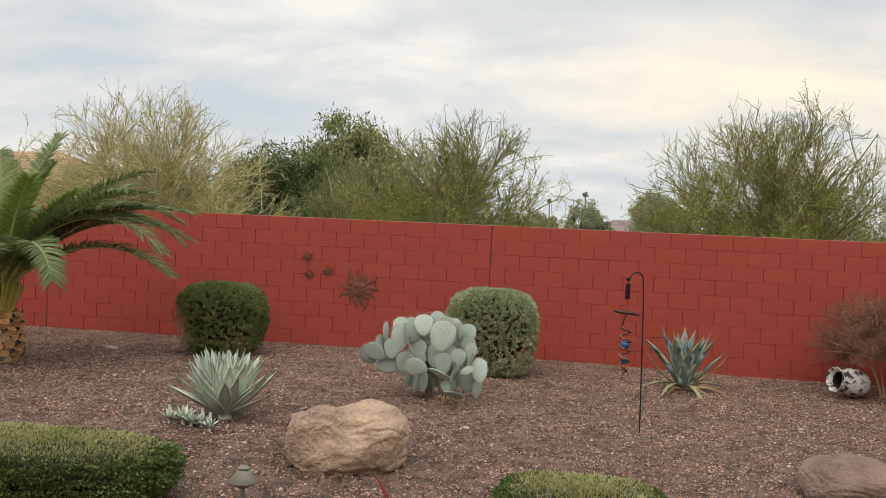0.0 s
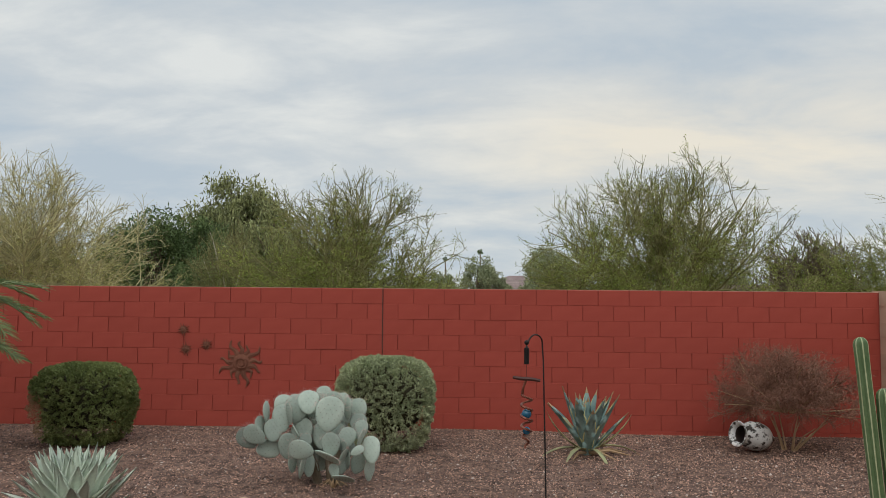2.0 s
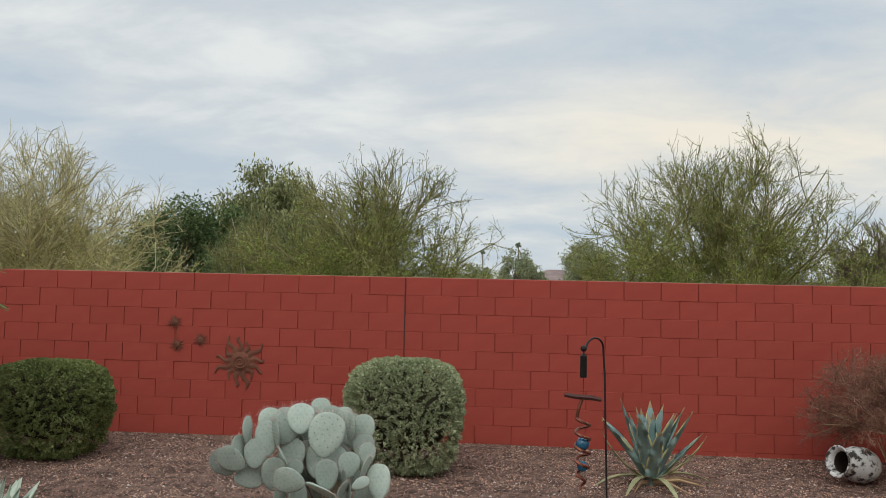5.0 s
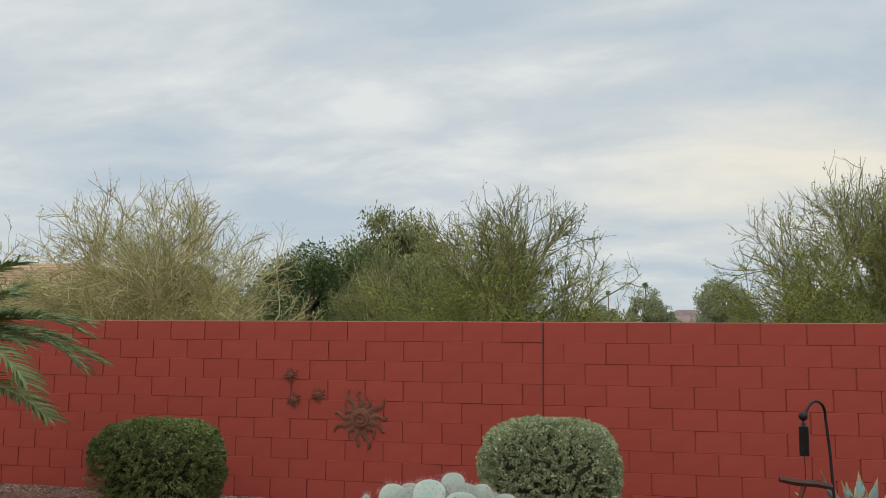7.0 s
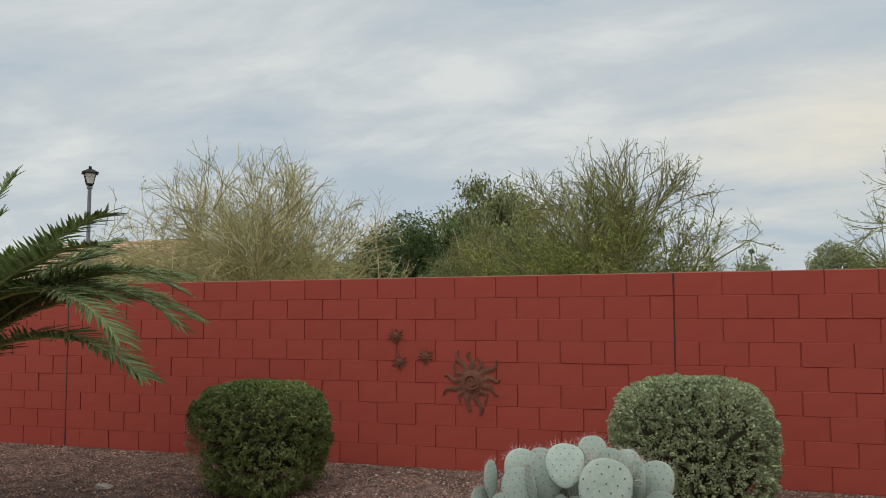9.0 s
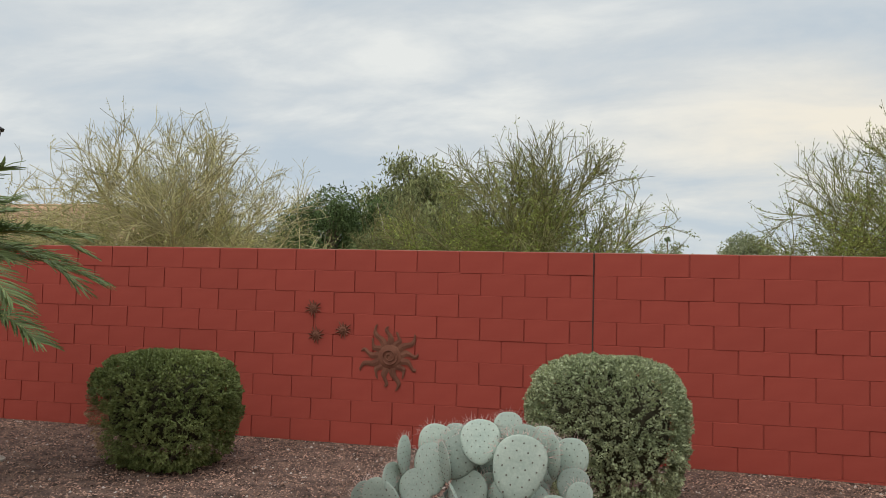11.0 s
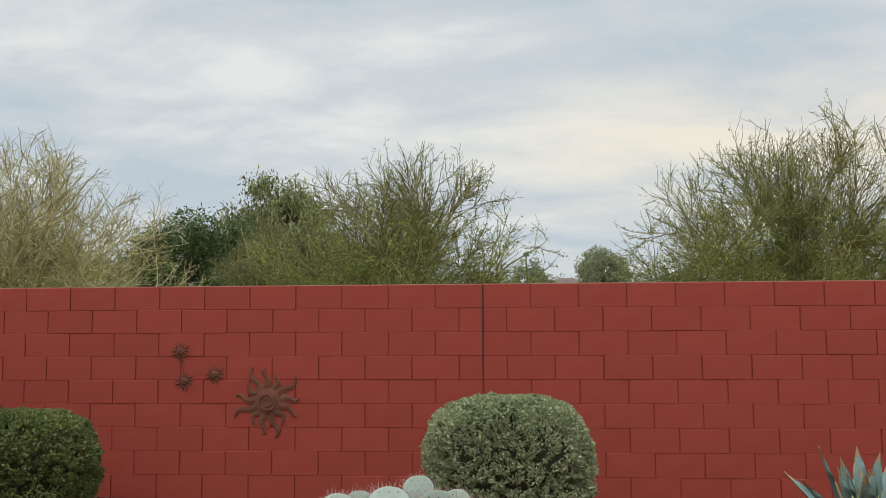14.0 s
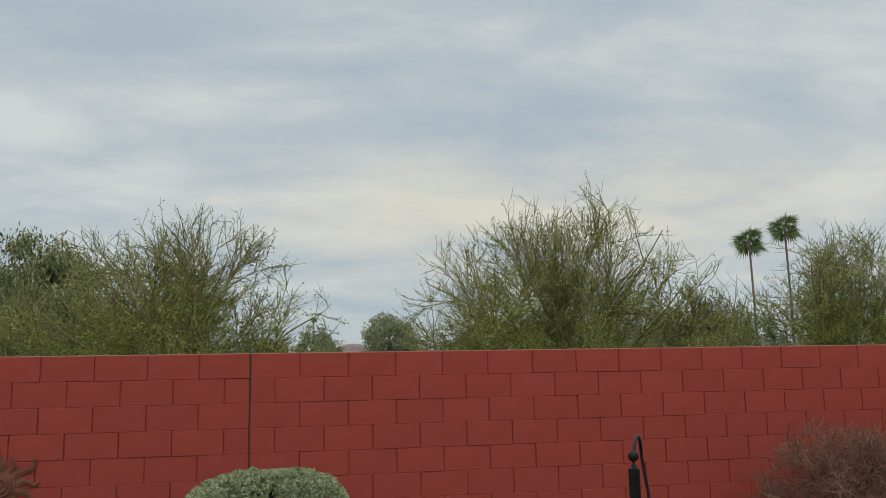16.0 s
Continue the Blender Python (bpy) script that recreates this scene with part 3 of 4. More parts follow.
desert_tree((-21.0, 17.5), 3.8, 4.3, BARK_PALE, LEAF_PV, "grey-green desert shrub tree before a house", 15, (-4, 85), 0.3, 0.7, 1.2, 1.0, 0.07)
desert_tree((-15.5, 13.5), 3.0, 3.5, BARK_PALE, LEAF_PALE, "low pale desert shrub behind the wall", 11, (8, 80), 0.4, 0.5, 0.8, 1.0, 0.07)
leafy_tree((-13.9, 43.6), 4.0, 11.7, LEAF_EUC, "tall drooping grey-green eucalyptus", 120, 260, 0.32, 1.0, base=-0.1)
leafy_tree((-10.6, 40.0), 3.2, 8.6, LEAF_EUC, "drooping grey-green tree beside the eucalyptus", 90, 220, 0.30, 1.0, base=-0.15)
leafy_tree((-14.4, 30.0), 2.9, 6.6, LEAF_DEEP, "dense dark green tree with upright sprays", 120, 260, 0.22, -0.35, base=-0.2)
leafy_tree((-12.2, 30.5), 2.2, 6.2, LEAF_DEEP, "dense dark green tree with upright sprays", 90, 220, 0.22, -0.35, base=-0.2)
leafy_tree((-10.8, 28.0), 2.1, 4.9, LEAF_DEEP, "low dark green shrub tree", 60, 160, 0.17, 0.2, base=-0.2)
leafy_tree((-17.6, 34.0), 2.6, 5.0, LEAF_EUC, "low grey-green tree between larger ones", 60, 150, 0.2, 0.2, base=-0.2)
leafy_tree((-15.3, 29.0), 1.6, 4.4, LEAF_DEEP, "low dark green shrub tree", 50, 160, 0.17, 0.2, base=-0.2)
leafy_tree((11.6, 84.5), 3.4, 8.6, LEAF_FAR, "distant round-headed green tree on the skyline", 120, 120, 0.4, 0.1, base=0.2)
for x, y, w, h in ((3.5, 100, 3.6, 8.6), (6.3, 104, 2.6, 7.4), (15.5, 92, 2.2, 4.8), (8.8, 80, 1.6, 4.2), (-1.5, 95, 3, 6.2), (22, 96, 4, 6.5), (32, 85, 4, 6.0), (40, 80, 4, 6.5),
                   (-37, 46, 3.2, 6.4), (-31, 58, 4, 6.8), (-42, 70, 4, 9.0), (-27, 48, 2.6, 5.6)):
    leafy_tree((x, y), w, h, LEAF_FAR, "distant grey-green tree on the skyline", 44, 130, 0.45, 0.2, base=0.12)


def fan_palm(at, height, crown):
    """A tall fan palm: thin trunk and a head of stiff fans."""
    x, y = at
    palm = thing("fan_palm", pose(x, y, gz(x, y)), "tall distant fan palm with a bare thin trunk", "palm tree", "distant fan palms")
    part("trunk", mesh_of("trunk", *tubes([[[0, 0, -0.1], [0.1, 0, height * 0.5], [0, 0, height - crown * 0.4]]], [[0.2, 0.13, 0.11]], 7), BARK), palm)
    pcs = []
    for i in range(30):
        az, el = i * 2.399, math.asin(-0.75 + 1.7 * i / 29)
        d = np.array([math.cos(az) * math.cos(el), math.sin(az) * math.cos(el), math.sin(el)])
        side = np.cross(d, [math.cos(i * 1.7), math.sin(i * 1.7), 0.6 * math.cos(i * 2.9)])
        side /= np.linalg.norm(side)
        o = np.array([0, 0, height - crown * 0.5])
        heart = o + d * crown * (0.12, 0.24, 0.34)[i % 3]
        for q in np.linspace(-1.1, 1.1, 9):
            tip = d * math.cos(q) + side * math.sin(q)
            wide = np.cross(tip, np.cross(d, side)) * crown * 0.025
            pcs.append((np.array([heart - wide * 0.3, heart + tip * crown * 0.2 - wide, heart + tip * crown * (0.52 - 0.16 * abs(q)) - [0, 0, 0.08 * crown], heart + tip * crown * 0.2 + wide]), np.array([(0, 1, 2, 3)])))
        pcs.append((np.array([o - side * 0.02, o + side * 0.02, heart + side * 0.02, heart - side * 0.02]), np.array([(0, 1, 2, 3)])))
    part("crown", mesh_of("crown", *joined(pcs), LEAF_DEEP), palm)


fan_palm((50.7, 75), 16.9, 2.95)
fan_palm((55.2, 75), 18.5, 2.95)
fan_palm((5.1, 150), 12.6, 1.0)
fan_palm((-2.1, 170), 12.2, 1.0)


# ---- houses ----
def hip_house(x0, y0, x1, y1, eave, ridge, wall_mat, roof_mat, label, rows=14):
    house = thing("house", pose(0, 0, 0), label, "house")
    part("house_wall", mesh_of("house_wall", *box(x0 + 0.5, y0 + 0.5, -0.3, x1 - 0.5, y1 - 0.5, eave), [wall_mat]), house)
    d = (y1 - y0) / 2
    roof = part("roof", mesh_of("roof", [(x0, y0, eave), (x1, y0, eave), (x1, y1, eave), (x0, y1, eave), (x0 + d, y0 + d, ridge - 0.03), (x1 - d, y0 + d, ridge - 0.03)],
                                [np.array([(0, 1, 5, 4), (2, 3, 4, 5)]), np.array([(1, 2, 5), (3, 0, 4)])], roof_mat), house)
    for i in range(rows):
        a, b = i / rows, (i + 1) / rows
        za, zb = eave + (ridge - eave) * a, eave + (ridge - eave) * b
        ra = [(x0 + d * a, y0 + d * a), (x1 - d * a, y0 + d * a), (x1 - d * a, y1 - d * a), (x0 + d * a, y1 - d * a)]
        rb = [(x0 + d * b, y0 + d * b), (x1 - d * b, y0 + d * b), (x1 - d * b, y1 - d * b), (x0 + d * b, y1 - d * b)]
        v = [(*p, za + 0.06) for p in ra] + [(*p, zb + 0.01) for p in rb] + [(*p, za - 0.01) for p in ra]
        f = [(j, (j + 1) % 4, 4 + (j + 1) % 4, 4 + j) for j in range(4)] + [(8 + j, 8 + (j + 1) % 4, (j + 1) % 4, j) for j in range(4)]
        part("tile_course", mesh_of("tile_course", v, np.array(f), roof_mat), roof)
    part("fascia", mesh_of("fascia", *box(x0, y0, eave - 0.2, x1, y1, eave - 0.01), [WHITE_TRIM]), house)
    n = max(2, int((x1 - x0) / 3.5))
    for i in range(n):
        cx = x0 + (i + 0.7) * (x1 - x0) / (n + 0.4)
        win = part("window", mesh_of("window", *box(cx - 0.75, y0 + 0.44, 0.9, cx + 0.75, y0 + 0.52, 2.2), [WHITE_TRIM]), house)
        part("pane", mesh_of("pane", *box(cx - 0.66, y0 + 0.42, 0.99, cx + 0.66, y0 + 0.5, 2.11), [WINDOW_DARK]), win)
    return house


hip_house(-36.0, 21.0, -19.0, 30.0, 2.95, 5.0, STUCCO, ROOF_TAN, "single-storey tan house with a tiled hip roof")
hip_house(4.5, 108.0, 14.5, 116.0, 4.0, 6.0, STUCCO, ROOF_PINK, "distant house with a pinkish hip roof")
hip_house(18.0, 60.0, 42.0, 68.0, 2.9, 3.6, STUCCO, ROOF_PINK, "long low house behind the trees")

# ---- street lamp ----
lamp = thing("street_lamp", pose(-15.64, 10.0, gz(-15.64, 10)) @ Matrix.Scale(1.085, 4), "grey street lamp with a dark four-sided lantern", "street lamp")
part("post", mesh_of("post", *lathe([(0.0, 0), (0.12, 0), (0.12, 0.3), (0.07, 0.4), (0.05, 2.5), (0.045, 4.45), (0.07, 4.47), (0.07, 4.52), (0.0, 4.54)], 12), POST_GREY), lamp)
lantern = part("lantern", mesh_of("lantern", *lathe([(0.0, 4.53), (0.11, 4.55), (0.11, 4.58), (0.0, 4.585)], 4), IRON), lamp)
part("lantern_glass", mesh_of("lantern_glass", *lathe([(0.0, 4.59), (0.105, 4.59), (0.185, 4.83), (0.0, 4.835)], 4), FROSTED), lantern)
for q in range(4):
    a = q * math.pi / 2
    bar = np.array([[[math.cos(a) * 0.11, math.sin(a) * 0.11, 4.57], [math.cos(a) * 0.192, math.sin(a) * 0.192, 4.84]]])
    part("lantern_bar", mesh_of("lantern_bar", *tubes(bar, [[0.012, 0.012]], 4), IRON), lantern)
part("lantern_roof", mesh_of("lantern_roof", *lathe([(0.0, 4.835), (0.27, 4.84), (0.27, 4.86), (0.09, 4.95), (0.05, 4.955), (0.05, 5.02), (0.0, 5.03)], 4), IRON), lantern)


# ---- shrubs of the yard ----
def clipped_shrub(at, half, height, leaf, label, count, size, power=2.6, seed=0, top_leaf=None, bare=None, gaps=-0.3, turn=0.0, taper=0.13):
    """A sheared shrub: stems and a dark hull painted as inner shade, a skin of small leaves outside. half: half widths
    in x and y.
    """
    x, y = at
    shrub = thing("shrub", pose(x, y, gz(x, y), 0, 0, turn), label, "shrub")
    n = count
    d = RNG.normal(size=(n, 3))
    d /= np.linalg.norm(d, axis=1, keepdims=True)
    d[:, 2] = np.where(d[:, 2] < -0.9, -d[:, 2], d[:, 2])
    shape = np.where(d[:, 2] < 0, power + 2.0, power)
    r = (np.abs(d) ** shape[:, None]).sum(1) ** (-1 / shape)
    skin = d * r[:, None]
    off = np.array([noise.noise(Vector((p * 3.2).tolist()) + Vector((seed, 0, 0))) for p in skin])
    fine = np.array([noise.noise(Vector((p * 9).tolist()) + Vector((0, seed, 0))) for p in skin])
    depth = np.abs(RNG.normal(size=n)) * 0.065
    k = 1 + off * 0.05 + fine * (0.085 - 0.05 * np.clip(skin[:, 2], 0, 1)) - depth
    under = np.clip(-skin[:, 2] + 0.3, 0, 1.3) ** 1.3 * taper
    s = skin * np.stack([k - under, k - under, k], 1) * np.array([half[0], half[1], height / 2]) + np.array([0, 0, height / 2])
    keep = (fine > gaps - 0.14 * skin[:, 2]) | (RNG.random(n) < 0.05)
    s, dd = s[keep], d[keep]
    # solid dark hull: shade behind the leaf gaps, put into its colour
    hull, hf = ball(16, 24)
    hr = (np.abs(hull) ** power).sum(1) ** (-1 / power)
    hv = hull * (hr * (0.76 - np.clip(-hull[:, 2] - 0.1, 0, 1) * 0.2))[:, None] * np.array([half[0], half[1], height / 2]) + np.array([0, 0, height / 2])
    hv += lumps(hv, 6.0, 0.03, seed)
    part("inner_growth", mesh_of("inner_growth", hv, hf, INNER_SHADE), shrub)
    for q in range(9):
        foot, head = RNG.normal(size=3) * [0.06, 0.06, 0] + [0, 0, -0.03], RNG.normal(size=3) * [half[0] * 0.35, half[1] * 0.35, 0.02] + [0, 0, height * 0.35]
        part("stem", mesh_of("stem", *tubes([[foot, (foot + head) / 2 + [0.01, 0, 0], head]], [[0.014, 0.011, 0.008]], 5), BARK), shrub)
    if bare is not None:
        hole = np.linalg.norm((s - np.array(bare[:3])) * [1, 1, 0.8], axis=1) < bare[3]
        brown = hole & (RNG.random(len(s)) < 0.45)
        part("dead_leaves", mesh_of("dead_leaves", *leaves(s[brown], size, 0.8, dd[brown]), DRY), shrub, label="brown dead leaves")["kind"] = "stuff"
        s, dd = s[~hole], dd[~hole]
    if top_leaf is not None:
        fresh = (s[:, 2] > height * RNG.uniform(0.82, 0.93, len(s))) & (RNG.random(len(s)) < 0.85)
        part("new_growth", mesh_of("new_growth", *leaves(s[fresh], size, 0.7, dd[fresh] + [0, 0, 0.6]), top_leaf), shrub, label="yellowish new growth")["kind"] = "stuff"
        s, dd = s[~fresh], dd[~fresh]
    part("foliage", mesh_of("foliage", *leaves(s, size, 1.3, dd * 0.7), leaf), shrub)["kind"] = "stuff"
    return shrub


clipped_shrub((-3.29, -1.42), (0.55, 0.5), 0.925, LEAF_DARK, "rounded, sheared dark green shrub with brown gaps", 84000, 0.026, 3.0, 3, bare=(-0.46, -0.28, 0.36, 0.24), gaps=-0.08, taper=0.19)
clipped_shrub((0.19, -1.48), (0.555, 0.52), 1.03, LEAF_SAGE, "rounded, sheared sage-green shrub", 80000, 0.025, 3.2, 8, gaps=-0.17)
clipped_shrub((-2.27, -7.17), (1.12, 0.36), 0.36, LEAF_LOW, "low clipped green shrub with yellowish top growth", 72000, 0.024, 4.5, 5, LEAF_NEW, turn=6.0, taper=0.05)
clipped_shrub((1.15, -6.9), (0.48, 0.36), 0.29, LEAF_LOW, "small low clipped green shrub with yellowish top", 30000, 0.023, 3.2, 9, LEAF_NEW, taper=0.05)


def feathery_shrub(at, half, height):
    x, y = at
    shrub = thing("feathery_shrub", pose(x, y, gz(x, y)), "feathery pinkish-brown shrub with bare base stems", "shrub")
    foot = 0.45
    A = fan(34, half, height, -4, 86, 6, 0.1, (0.55, 0.85), foot)
    B = within(grow(A, 13, 0.15, 0.38, 60, 0.1, 5, 0.2, 0.16), half, height, 0.25, foot, 3.0)
    C = within(grow(B, 8, 0.07, 0.20, 65, 0.0, 4, 0.1, 0.16), half, height, 0.25, foot, 3.0)
    D = grow(C, 4, 0.03, 0.08, 70, 0.0, 3, 0.1, 0.18)
    for q in range(9):
        a, r = RNG.uniform(0, 6.28), RNG.uniform(0.1, 0.45)
        s = np.array([[[0.05 * math.cos(a), 0.05 * math.sin(a), -0.03], [r * 0.6 * math.cos(a), r * 0.6 * math.sin(a), 0.2], [r * math.cos(a), r * math.sin(a), RNG.uniform(0.3, 0.45)]]])
        part("base_stem", mesh_of("base_stem", *tubes(s, [[0.012, 0.009, 0.006]], 5), DRY), shrub)
    for limb in A:
        part("stem", mesh_of("stem", *tubes(limb[None], np.linspace(0.011, 0.004, 6)[None], 5), DRY), shrub)
    part("fine_branching", mesh_of("fine_branching", *joined([tubes(B, np.linspace(0.004, 0.002, 5)[None], 3), tubes(C, np.linspace(0.0025, 0.0015, 4)[None], 3),
                                            tubes(D, np.linspace(0.002, 0.0012, 3)[None], 3)]), PINK_TWIG), shrub)["kind"] = "stuff"
    p = D.reshape(-1, 3)[::2]
    p = p + RNG.normal(size=p.shape) * 0.02
    part("seed_haze", mesh_of("seed_haze", *leaves(p, 0.02, 0.6), PINK_TWIG), shrub)["kind"] = "stuff"


feathery_shrub((4.88, -1.05), 1.06, 1.24)


# ---- prickly pear ----
def pad_mesh(name, spots):
    """A fleshy pad, 1 long, standing on its stem end at the origin, facing y."""
    V, F = ball(14, 20)
    z = V[:, 2]
    w = 0.46 * (0.86 + 0.18 * z)
    P = np.stack([V[:, 0] * w, V[:, 1] * 0.058 * (1.1 - 0.35 * z), z * 0.5 + 0.5], 1)
    P += lumps(P, 3.0, 0.018, spots)
    pieces, slots = [(P, F)], [0] * len(F)
    dots, spines = [], []
    for side in (-1, 1):
        for i in range(7):
            for j in range(5):
                u, v = (j - 2 + 0.5 * (i % 2)) * 0.17, (i - 3) * 0.125
                if (u / 0.43) ** 2 + (v / 0.46) ** 2 > 0.95:
                    continue
                h = 0.058 * math.sqrt(max(0, 1 - (u / 0.46) ** 2 - (v / 0.5) ** 2)) * (1.1 - 0.7 * v)
                dots.append((u, side * (h + 0.002), v + 0.5))
    for a in np.linspace(0.35, 2.8, 16):
        o = np.array([0.46 * math.cos(a), 0, 0.5 + 0.5 * math.sin(a)])
        for q in range(3):
            d = np.array([math.cos(a), 0, math.sin(a)]) + RNG.normal(size=3) * 0.5
            spines.append([o * [0.98, 1, 1], o + d * RNG.uniform(0.05, 0.12)])
    for c in dots:
        v, f = box(-0.009, -0.006, -0.010, 0.009, 0.006, 0.010)
        pieces.append((v + np.array(c), f))
        slots += [1] * len(f)
    v, f = tubes(np.array(spines), [[0.0045, 0.0015]], 3)
    pieces.append((v, f))
    slots += [2] * len(f)
    me = mesh_of(name, *joined(pieces), [PAD, AREOLE, SPINE], slots, smooth=True)
    return me


PADS = [pad_mesh("pad_a", 1), pad_mesh("pad_b", 2), pad_mesh("pad_c", 3)]
pear = thing("prickly_pear", pose(-0.19, -3.42, gz(-0.3, -3.4)), "sprawling grey-green prickly pear with round spiny pads", "cactus")
part("stump", mesh_of("stump", *tubes([[[0.06, 0.06, -0.05], [0.05, 0.05, 0.12], [0.02, 0.05, 0.35]], [[0.16, 0.04, -0.05], [0.12, 0.04, 0.1], [0.1, 0.05, 0.3]], [[-0.06, 0.1, -0.05], [-0.1, 0.08, 0.15], [-0.2, 0.05, 0.36]]],
                                      [[0.042, 0.04, 0.038]], 9), BARK), pear, label="woody brown stem")
for i in range(9):
    a = i * 0.75 + 0.2
    part("dry_tuft", mesh_of("dry_tuft", *tubes([[[0.1, -0.1, -0.01], [0.1 + 0.05 * math.cos(a), -0.1 + 0.05 * math.sin(a), 0.07], [0.1 + 0.13 * math.cos(a), -0.1 + 0.12 * math.sin(a), 0.02]]], [[0.008, 0.006, 0.002]], 4), DRY), pear, label="dry straw-coloured stalk")
# (x, height of middle, width, length, lean in degrees, depth from the middle), in centimetres
CROWN = ((-3, 80, 15, 16, 0, 10), (-15, 75, 20, 20, 0, 0), (-25, 68, 24, 22, 20, 5), (-31, 65, 11, 19, -4, -6), (-40, 70, 18, 19, 10, 10), (-31, 71, 17, 17, 0, 15),
         (-39, 60, 17, 23, -8, 0), (6, 66, 28, 26, 10, -12), (7, 73, 21, 21, 0, -1), (14, 74, 14, 16, 0, 10), (20, 69, 11, 20, 6, 5))
ARM = ((-53, 65, 4, 19, 0, 0), (-57, 53, 8, 18, -12, -5), (-45, 50, 18, 19, 0, -5), (-61, 46, 19, 18, -60, -9), (-69, 42, 19, 19, -50, -4), (-50, 33, 20, 18, 80, -2),
       (-21, 47, 21, 24, 5, 0), (-23, 51, 4, 13, -25, -16), (-32, 36, 17, 21, 0, -6), (-15, 41, 12, 13, 20, -14), (-17, 35, 20, 18, -80, -20))
MIDDLE = ((-4, 44, 16, 22, 0, 5), (9, 40, 17, 19, 0, -22), (7, 31, 12, 22, 108, -28), (11, 47, 18, 17, 0, -3), (22, 45, 16, 16, 10, -10), (30, 56, 16, 16, 0, 2),
          (33, 51, 13, 16, 10, -4), (34, 44, 5, 16, 22, -12), (32, 35, 8, 12, 60, -20), (20, 36, 7, 12, -10, -15), (20, 30, 6, 14, 24, -22))
LOWER = ((23, 27, 8, 17, 5, -15), (43, 34, 17, 22, -5, -8), (31, 20, 15, 16, 20, -2), (41, 14, 11, 18, 0, 0), (13, 18, 9, 12, -25, -25), (21, 12, 11, 19, 100, -27),
         (-28, 19, 8, 14, 0, -2), (-21, 17, 10, 18, 0, 0), (-13, 19, 12, 19, -10, -5), (-17, 18, 3, 17, 6, -15), (17, 19, 10, 14, 10, -5))
number = 0
for x, z, w, h, lean, d in CROWN + ARM + MIDDLE + LOWER:
    L = max(w, h) * (0.0112 if min(w, h) > 0.62 * max(w, h) else 0.0108)
    ratio = min(w, h) / max(w, h)
    if ratio < 0.62:      # a pad seen nearly edge on
        turn, wide, tip = math.degrees(math.acos(max(0.12, ratio - 0.08))) * RNG.choice([-1, 1]), 0.98, RNG.uniform(-6, 6)
    else:
        turn, wide, tip = RNG.uniform(-16, 16), ratio * 1.09, RNG.uniform(-22, 4) * (abs(lean) < 50)
    m = pose(x * 0.01, d * 0.01, z * 0.0098, 0, lean, 0) @ pose(0, 0, 0, tip, 0, turn) @ Matrix.Diagonal((L * wide, L, L, 1)) @ pose(0, 0, -0.5)
    part("pad", PADS[number % 3], pear, m)
    number += 1
for i in range(44):
    a, r = RNG.uniform(0.1, math.pi - 0.1), RNG.uniform(0.05, 0.36)
    z = 0.14 + 0.52 * i / 43
    L = RNG.uniform(0.18, 0.24)
    part("pad", PADS[i % 3], pear, pose(r * math.cos(a) - 0.08, r * math.sin(a) * 0.8 + 0.08, z, RNG.uniform(-25, 25), RNG.uniform(-35, 35), RNG.uniform(-60, 60)) @ Matrix.Diagonal((L, L, L, 1)) @ pose(0, 0, -0.5))


# ---- agaves ----
def blade(name, length, width, bend, mats, edge=0, sections=10, ripple=0.0):
    """A thick channelled leaf along +x that bends up by bend degrees (down if negative)."""
    V, F, S = [], [], []
    x = z = 0.0
    for i in range(sections + 1):
        u = i / sections
        w = width * (0.72 + 0.62 * u - 0.25 * u * u) * max(0.02, (1 - u ** 2.6)) * 0.5
        a = radians(bend) * (u - 0.2)
        if i:
            x += math.cos(a) * length / sections
            z += math.sin(a) * length / sections
        n = np.array([-math.sin(a), 0, math.cos(a)])
        c = np.array([x, 0, z])
        t = 0.10 * width * (1 - u) + 0.003
        rp = ripple * math.sin(u * 14) * width
        V += [c + n * w * 0.45 + [0, -w, 0], c + n * (w * 0.30 + rp) + [0, -w * 0.8, 0], c + n * 0.0, c + n * (w * 0.30 - rp) + [0, w * 0.8, 0], c + n * w * 0.45 + [0, w, 0], c - n * t]
    for i in range(sections):
        for j in range(6):
            a, b = i * 6 + j, i * 6 + (j + 1) % 6
            F.append((a, b, b + 6, a + 6))
            S.append(2 if i == sections - 1 else (edge if j in (0, 3) else 0))
    return mesh_of(name, V, np.array(F), mats, S, smooth=True)


def agave(at, count, length, blades, e_lo, e_hi, label, group="", size=1.0, name="agave", lean=0.0):
    x, y = at
    plant = thing(name, pose(x, y, gz(x, y), 0, lean, 0), label, "agave", group)
    part("heart", mesh_of("heart", *tubes([[[0, 0, -0.02], [0, 0, 0.10 * size], [0, 0, 0.3 * length]]], [[0.06 * size, 0.05 * size, 0.01]], 8), blades[0].materials[0]), plant)
    for i in range(count):
        u = i / (count - 1)
        az = i * 137.5 + RNG.uniform(-10, 10)
        e = e_lo + (e_hi - e_lo) * u ** 0.72 + RNG.uniform(-5, 5)
        s = size * (0.78 + 0.3 * math.sin(math.pi * min(1, 0.25 + u * 0.72))) * RNG.uniform(0.9, 1.08)
        m = pose(0, 0, 0.03 + 0.05 * u * size, 0, 0, az) @ pose(0.035 * size * (1 - u), 0, 0, 0, -e, 0) @ Matrix.Diagonal((s, s, s, 1))
        part("leaf", blades[i % len(blades)], plant, m)
    return plant


